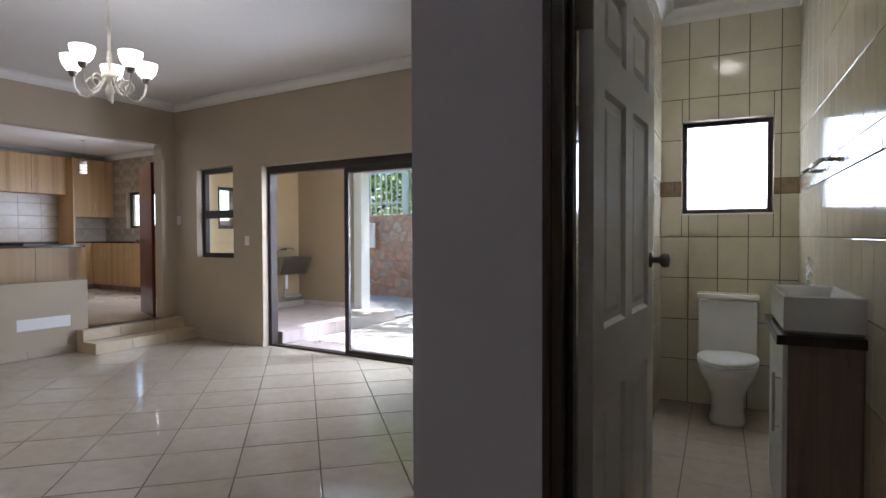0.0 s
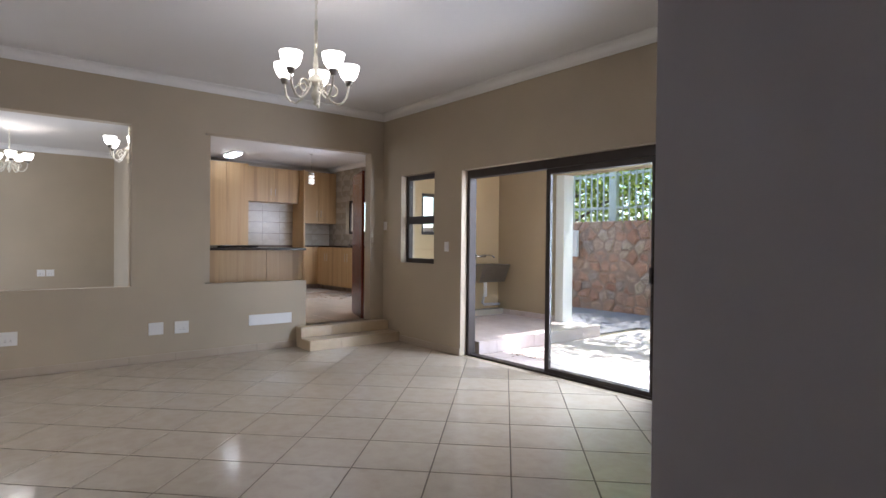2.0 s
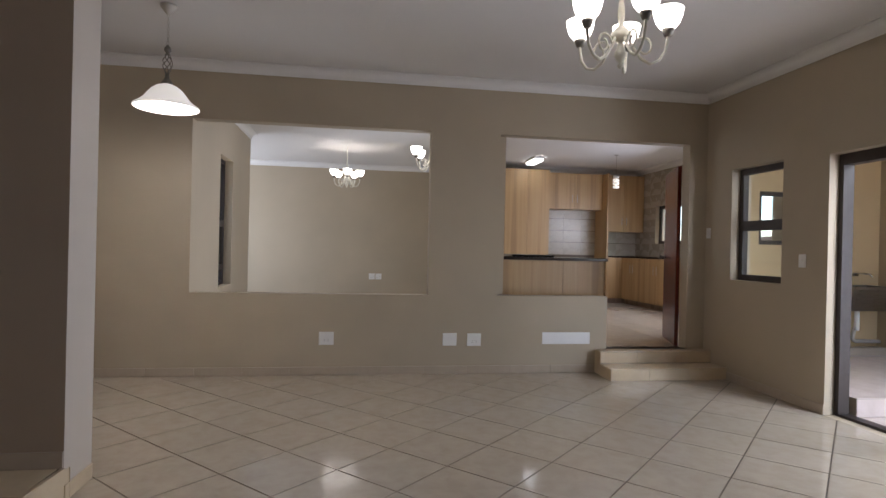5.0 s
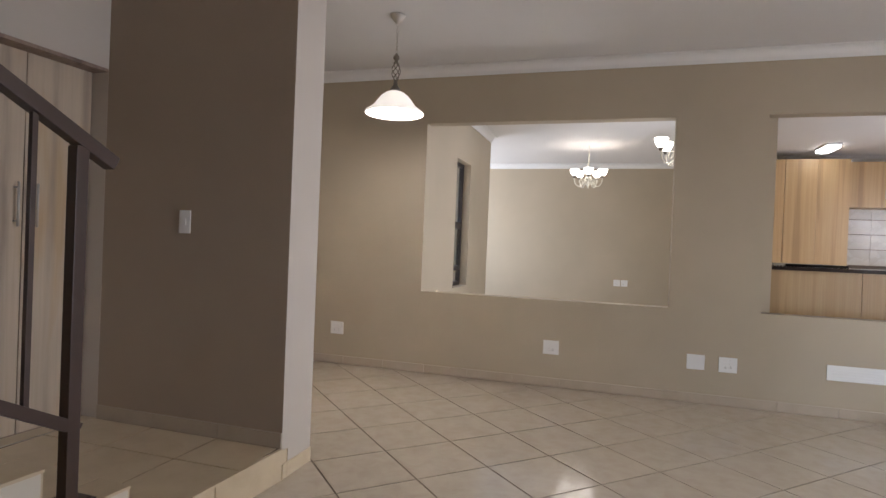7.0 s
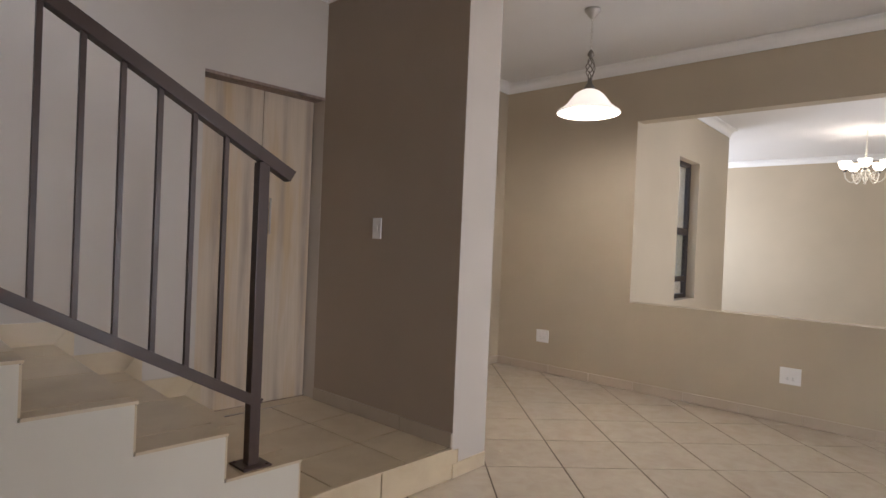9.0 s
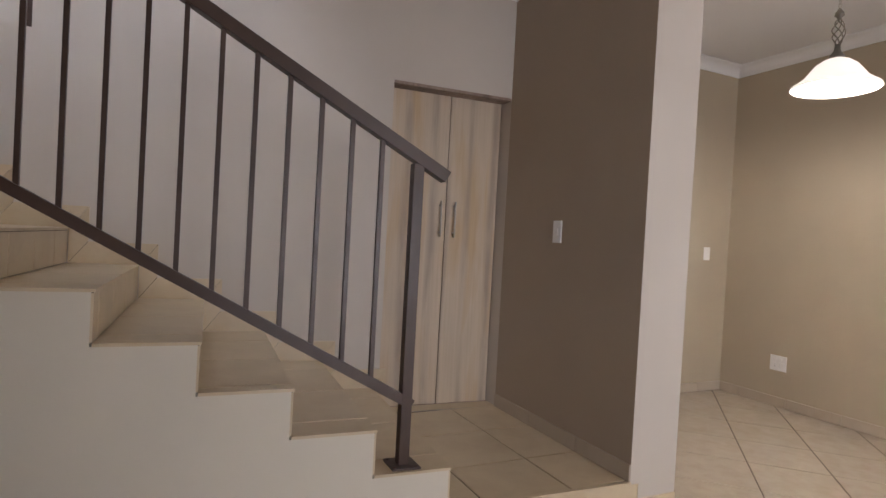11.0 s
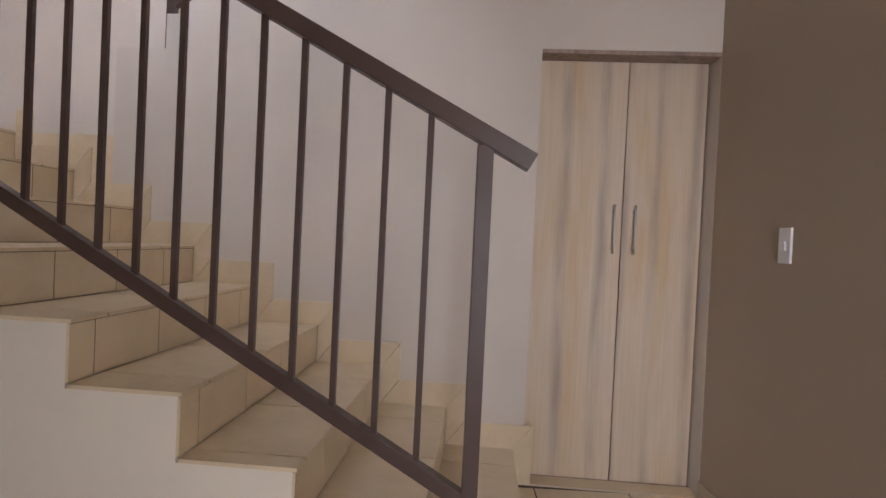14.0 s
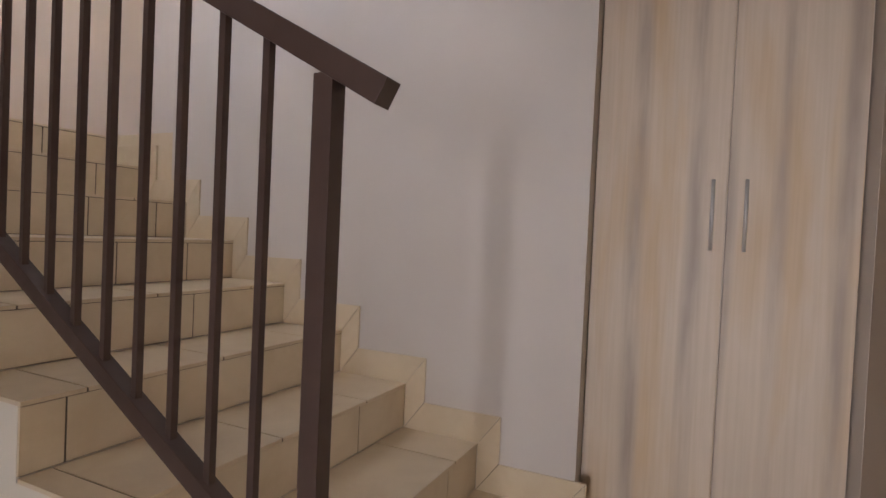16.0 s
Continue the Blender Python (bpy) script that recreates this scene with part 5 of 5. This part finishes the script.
def stone_wall():
    """A rubble wall; every stone is a bulged, uneven block pressed into mortar."""
    w = structure("wall_garden", wall_mesh("x", 9.748, 10.0, -14.0, 4.0, -0.1, 1.74), MORTAR, "red-brown rubble stone garden wall", "stone wall")
    rnd = random.Random(11)
    pts = []
    for i in range(62):
        for j in range(9):
            pts.append((-11.4 + i * 0.24 + (j % 2) * 0.12 + rnd.uniform(-0.10, 0.10), 0.06 + j * 0.205 + rnd.uniform(-0.08, 0.08)))
    rest = B()
    n = 0
    for k, (px, pz) in enumerate(pts):
        poly = [(px - 0.3, pz - 0.3), (px + 0.3, pz - 0.3), (px + 0.3, pz + 0.3), (px - 0.3, pz + 0.3)]
        for qx, qz in pts:
            if (qx, qz) == (px, pz) or abs(qx - px) > 0.62 or abs(qz - pz) > 0.62:
                continue
            mx, mz, dx, dz = (px + qx) / 2, (pz + qz) / 2, qx - px, qz - pz
            ln = math.hypot(dx, dz)
            out = []
            for p, q in zip(poly, poly[1:] + poly[:1]):
                a = ((p[0] - mx) * dx + (p[1] - mz) * dz) / ln + 0.009
                b = ((q[0] - mx) * dx + (q[1] - mz) * dz) / ln + 0.009
                if a <= 0:
                    out.append(p)
                if a * b < 0:
                    t = a / (a - b)
                    out.append((p[0] + (q[0] - p[0]) * t, p[1] + (q[1] - p[1]) * t))
            poly = out
            if len(poly) < 3:
                break
        for axis, v, less in ((1, -0.05, False), (1, 1.78, True)):
            poly = clip(poly, axis, v, less) if len(poly) > 2 else []
        if len(poly) < 3:
            continue
        near = -9.2 < px < -3.5
        bm = B() if near and n < 300 else rest
        cx, cz = sum(p[0] for p in poly) / len(poly), sum(p[1] for p in poly) / len(poly)
        dep = rnd.uniform(0.012, 0.04)
        a = [bm.verts.new((p[0], 9.77, p[1])) for p in poly]
        b = [bm.verts.new((cx + (p[0] - cx) * 0.93, 9.76 - dep * 0.7 + rnd.uniform(-0.008, 0.008), cz + (p[1] - cz) * 0.93)) for p in poly]
        c = [bm.verts.new((cx + (p[0] - cx) * 0.62, 9.76 - dep + rnd.uniform(-0.01, 0.01), cz + (p[1] - cz) * 0.62)) for p in poly]
        m = len(poly)
        for r, q in ((a, b), (b, c)):
            for i in range(m):
                bm.faces.new((r[i], r[(i + 1) % m], q[(i + 1) % m], q[i]))
        bm.faces.new(c)
        bmesh.ops.recalc_face_normals(bm, faces=bm.faces) if bm is not rest else None
        if bm is not rest:
            part("stone", bm, STONE, w)
            n += 1
    bmesh.ops.recalc_face_normals(rest, faces=rest.faces)
    tagged(part("far_stones", rest, STONE, w), kind="stuff")


stone_wall()


def louvred_vent():
    v = thing("louvred_vent", "white louvred vent panel beside the stone wall", "vent")
    x0, x1, y, z0, z1 = -7.95, -7.45, 9.58, 1.06, 1.60
    for a, b, c, d in ((x0, x0 + 0.03, z0, z1), (x1 - 0.03, x1, z0, z1), (x0 + 0.03, x1 - 0.03, z0, z0 + 0.03), (x0 + 0.03, x1 - 0.03, z1 - 0.03, z1)):
        part("frame_bar", boxed(a, b, y, y + 0.06, c, d, None, 0.003), PLASTIC, v)
    part("backing", boxed(x0 + 0.03, x1 - 0.03, y + 0.05, y + 0.06, z0 + 0.03, z1 - 0.03), PIPE, v)
    part("bracket", boxed(x0 + 0.1, x1 - 0.1, y + 0.06, 9.78, z0 + 0.2, z0 + 0.3), PIPE, v)
    for k in range(9):
        z = z0 + 0.06 + k * 0.052
        part("slat", boxed(x0 + 0.032, x1 - 0.032, -0.004, 0.004, -0.022, 0.022, Matrix.Translation((0, y + 0.025, z)) @ Matrix.Rotation(radians(32), 4, "X")), PLASTIC, v)


louvred_vent()


def fence():
    f = thing("palisade_fence", "pale green steel fence on top of the stone wall", "fence")
    for z in (2.05, 2.72):
        part("rail", boxed(-12.0, 2.0, 9.88, 9.92, z - 0.025, z + 0.025), FENCE_PAINT, f)
    x = -11.9
    while x < 2.0:
        part("slat", boxed(x - 0.016, x + 0.016, 9.86, 9.88, 1.76, 2.92, None), FENCE_PAINT, f)
        x += 0.148
    for px in (-10.0, -6.8, -3.6, -0.4):
        part("post", boxed(px - 0.08, px + 0.08, 9.85, 9.97, 1.74, 3.0, None, 0.004), FENCE_PAINT, f)


fence()


def tree(at, height, spread, seed, leaves=2600):
    t = thing("tree", "leafy green garden tree", "tree", "garden trees", Matrix.Translation(at))
    rnd = random.Random(seed)
    trunk = add_tube(B(), [(0, 0, 0), (0.05, 0.03, height * 0.25), (-0.03, 0.06, height * 0.5), (0.04, 0, height * 0.75)], [0.13, 0.10, 0.075, 0.04], 8)
    tips = []
    for i in range(15):
        a = rnd.uniform(0, 6.28)
        z0 = height * rnd.uniform(0.16, 0.7)
        r = spread * rnd.uniform(0.55, 1.0)
        tip = Vector((r * math.cos(a), r * math.sin(a), z0 + height * rnd.uniform(0.02, 0.3)))
        mid = tip * 0.5 + Vector((0, 0, z0 * 0.5 + 0.1))
        add_tube(trunk, [(0, 0, z0), mid, tip], [0.045, 0.03, 0.012], 6)
        tips += [tip, mid, tip * 0.8]
    part("trunk", trunk, BARK, t)
    bm = B()
    for i in range(leaves):
        c = rnd.choice(tips) + Vector((rnd.gauss(0, 0.32), rnd.gauss(0, 0.32), rnd.gauss(0, 0.27))) * spread * 0.55
        s = rnd.uniform(0.045, 0.09)
        d = Vector((rnd.uniform(-1, 1), rnd.uniform(-1, 1), rnd.uniform(-0.7, 0.5))).normalized()
        e = d.cross(Vector((rnd.uniform(-1, 1), rnd.uniform(-1, 1), rnd.uniform(-1, 1)))).normalized()
        vs = [bm.verts.new(c + d * s * p + e * s * q) for p, q in ((-1, 0), (0, -0.45), (1, 0), (0, 0.45))]
        bm.faces.new(vs)
    part("crown", bm, LEAF, t)
    return t


tree((-9.3, 11.6, 0), 6.2, 2.1, 1, 9000)
tree((-7.2, 12.2, 0), 7.4, 2.3, 2, 10000)
tree((-5.0, 11.7, 0), 6.8, 2.2, 3, 9000)
tree((-2.6, 12.3, 0), 7.0, 2.2, 4)
tree((-11.6, 12.2, 0), 4.8, 2.2, 5, 8000)
tree((-8.2, 14.0, 0), 6.5, 2.6, 6, 9000)
# next two stand before the fence, added to dapple the sun on the patio
tree((-0.4, 8.9, 0), 7.6, 4.2, 8, 16000)
tree((-2.9, 8.8, 0), 11.5, 3.4, 9, 7000)
tree((-4.9, 14.4, 0), 5.6, 2.4, 7, 9000)


# ---- tiles of floors and walls ----
def diagonal_tiles(parent, x0, x1, y0, y1, z, size, gx, gy, mat, skip, group=None):
    d = size / math.sqrt(2)
    h = (size - 0.008) / math.sqrt(2)
    diamond = [(0, -h), (h, 0), (0, h), (-h, 0)]
    full = None
    n = 0
    for i in range(int((x0 - gx) / d) - 2, int((x1 - gx) / d) + 3):
        for j in range(int((y0 - gy) / d) - 2, int((y1 - gy) / d) + 3):
            if (i + j) % 2 == 0:
                continue
            cx, cy = gx + i * d, gy + j * d
            poly = [(cx + a, cy + b) for a, b in diamond]
            whole = all(x0 <= p[0] <= x1 and y0 <= p[1] <= y1 for p in poly)
            for axis, v, less in ((0, x0, False), (0, x1, True), (1, y0, False), (1, y1, True)):
                poly = clip(poly, axis, v, less) if len(poly) > 2 else []
            if len(poly) < 3 or skip(cx, cy):
                continue
            if whole and full is not None:
                ob = new("tile", full)
            else:
                me = bpy.data.meshes.new("tile")
                bm = tile_bm([(p[0] - cx, p[1] - cy) for p in poly])
                bm.normal_update()
                bm.to_mesh(me)
                bm.free()
                me.materials.append(mat)
                ob = new("tile", me)
                if whole:
                    full = me
            ob.parent = parent
            ob.location = (cx, cy, z)
            n += 1
    return n


def under_stairs(x, y):
    return (x > PX1 + 0.2 and y < PY - 0.35) or (PX0 < x < PX1 and y < PY - 0.35)


def skip_floor(x, y):
    p = BATH.inverted() @ Vector((x, y, 0))
    return under_stairs(x, y) or (p.x > 0.33 and p.y > BD + 0.45) or (p.x > 1.15 and p.y > BD + 0.3)


diagonal_tiles(floor, WX, 2.6, SY, NY, 0.0, 0.46, -4.584, 0.147, FLOOR_TILE, skip_floor)



def grid_tiles(parent, m, us, vs, mat, gap=0.004, thick=0.005, holes=(), name="tile", side=0):
    """Tiles between the lines us and vs in the plane of the pose m, left out or cut back where they meet a hole."""
    for u0, u1 in zip(us, us[1:]):
        for v0, v1 in zip(vs, vs[1:]):
            rects = [(u0, u1, v0, v1)]
            for a, b, c, d in holes:
                nxt = []
                for p, q, r, s in rects:
                    if q <= a or p >= b or s <= c or r >= d:
                        nxt.append((p, q, r, s))
                        continue
                    if p < a:
                        nxt.append((p, a, r, s))
                    if q > b:
                        nxt.append((b, q, r, s))
                    if r < c:
                        nxt.append((max(p, a), min(q, b), r, c))
                    if s > d:
                        nxt.append((max(p, a), min(q, b), d, s))
                rects = nxt
            for p, q, r, s in rects:
                if q - p > 0.012 and s - r > 0.012:
                    flat_tile(q - p - (side or gap), s - r - gap, mat, parent, m @ Matrix.Translation(((p + q) / 2, (r + s) / 2, 0)), name, thick)


def steps(lo, hi, first, size):
    out = [lo]
    v = first
    while v < hi - 0.01:
        if v > lo + 0.01:
            out.append(v)
        v += size
    return out + [hi]


# lower landing
LANDING_FIT = Matrix.Translation((PX1, 0, 0)) @ Matrix.Rotation(radians(-3.15), 4, "Z") @ Matrix.Translation((-PX1, 0, 0))
grid_tiles(landing, pose(0, -0.012, LAND), steps(PX1 + 0.002, -3.012, -3.64, 0.45), steps(CY, PY - 0.012, -1.70, 0.45), STAIR_TILE, 0.009)
grid_tiles(landing, LANDING_FIT @ pose(0, PY + 0.004, 0, 90, 0, 0), steps(PX1, -3.012, -3.42, 0.45), [0.0, LAND - 0.008], STAIR_TILE)
# kitchen floor
grid_tiles(floor_kitchen, pose(0, 0, KF), steps(-11.0, WX - 0.01, -7.16, 0.45), steps(3.25, 6.0, 3.35, 0.45), FLOOR_TILE)
# bathroom floor and walls
grid_tiles(floor_bath, BATH @ pose(0, 0, 0.008), steps(0, BW, 0.24, 0.333), steps(BD + 0.12, 0, -3.2, 0.333), FLOOR_TILE)
BACK = BATH @ pose(0, -0.006, 0, 90, 0, 0)
cols = [0, 0.205, 0.41, 0.615, 0.82, BW]
rows_z = [0.008, 0.345, 0.66, 0.983, 1.30, 1.615, 1.728, 2.05, 2.365, 2.67, 2.97]
window_hole = (0.155, 0.775, 1.48, 2.19)
for a, b in zip(rows_z, rows_z[1:]):
    grid_tiles(wall_bath_back, BACK, cols if b - a > 0.2 else [0.0, 0.1, 0.205, 0.6, 0.82, BW], [a, b], WALL_TILE if b - a > 0.2 else BORDER_TILE, 0.006, 0.006, (window_hole,))
RIGHT = BATH @ Matrix.Translation((BW - 0.006, 0, 0)) @ pose(0, 0, 0, 90, 0, -90)
for a, b in zip(rows_z, rows_z[1:]):
    grid_tiles(wall_bath_right, RIGHT, steps(0, 3.32, 0.2, 0.2 if b - a > 0.2 else 0.1), [a, b], WALL_TILE if b - a > 0.2 else BORDER_TILE, 0.006, 0.006)
LEFT = BATH @ Matrix.Translation((0.006, 0, 0)) @ pose(0, 0, 0, 90, 0, 90)
for a, b in zip(rows_z, rows_z[1:]):
    grid_tiles(wall_bath_left, LEFT, steps(-3.32, 0.0, -3.2, 0.2), [a, b], WALL_TILE if b - a > 0.2 else BORDER_TILE, 0.006, 0.006)
# kitchen splashbacks
FARW = pose(FX + 0.006, 0, 0, 90, 0, 90)
grid_tiles(wall_kitchen_far, FARW, steps(4.37, 6.56, 4.5, 0.4), steps(1.22, 2.3, 1.49, 0.25), SPLASH_TILE, 0.009, side=0.002)
NORW = pose(0, 6.554, 0, 90, 0, 0)
grid_tiles(wall_kitchen_north, NORW, steps(-12.5, -10.0, -12.3, 0.4), steps(1.24, 2.99, 1.49, 0.25), SPLASH_TILE, 0.009, side=0.002, holes=((-11.68, -10.58, 1.49, 2.26),))
# patio
grid_tiles(patio_platform, pose(0, 0, 0.155), steps(-6.85, -4.97, -6.7, 0.33), steps(NY + NT, 6.95, 4.9, 0.33), PATIO_TILE)
grid_tiles(patio_platform, pose(-4.966, 0, 0, 90, 0, 90), steps(NY + NT, 6.95, 4.9, 0.33), [0.0, 0.148], PATIO_TILE)
grid_tiles(patio, pose(0, 0, 0.0), steps(-4.96, -1.2, -5.0, 0.33), steps(NY + NT, 7.9, 4.9, 0.33), PATIO_TILE)


def skirting(name, a, b, inward, z, first, size=0.45, h=0.085, mat=STAIR_TILE):
    """A row of upright skirting tiles along a wall."""
    a, b, inward = Vector((*a, 0)), Vector((*b, 0)), Vector((*inward, 0))
    d = (b - a).normalized()
    total = (b - a).length
    base = structure(name, B(), PALE_GROUT, "cream tile skirting along the wall", "skirting")
    frame_m = Matrix(((d.x, 0, inward.x, a.x), (d.y, 0, inward.y, a.y), (0, 1, 0, z), (0, 0, 0, 1)))
    grid_tiles(base, frame_m @ Matrix.Translation((0, 0, 0.009)), steps(0, total, first, size), [0, h], mat, 0.004, 0.009)
    return base


skirting("baseboard_west", (WX, SY), (WX, 3.11), (1, 0), 0.0, 0.2, mat=SKIRT_TILE)
skirting("baseboard_south", (-5.27, SY), (PX0, SY), (0, 1), 0.0, 0.3, mat=SKIRT_TILE)
skirting("baseboard_south_west", (WX, SY), (-6.10, SY), (0, 1), 0.0, 0.3, mat=SKIRT_TILE)
skirting("baseboard_north", (WX, NY), (-5.053, NY), (0, -1), 0.0, 0.3, mat=SKIRT_TILE)
skirting("baseboard_north_right", (-2.578, NY), (-0.9, NY), (0, -1), 0.0, 0.3, mat=SKIRT_TILE)
skirting("baseboard_pier", (PX1, CY), (PX1, PY), (1, 0), LAND, 0.42, mat=SKIRT_TILE)
skirting("baseboard_pier_end", (PX1, PY), (PX0, PY), (0, 1), 0.0, 0.45)
skirting("baseboard_cupboard", (-3.134, CY - 0.045), (-3.012, CY - 0.051), (0, 1), LAND, 0.3)
skirting("baseboard_landing_top", (0.85, -3.5), (0.85, PY), (-1, 0), 1.796, 0.3)
skirting("baseboard_patio", (-6.85, NY + NT), (-6.85, 6.75), (1, 0), 0.155, 0.3, 0.33, 0.085, PATIO_TILE)
skirting("baseboard_patio_back", (-6.85, 6.75), (-5.63, 6.75), (0, -1), 0.155, 0.3, 0.33, 0.085, PATIO_TILE)
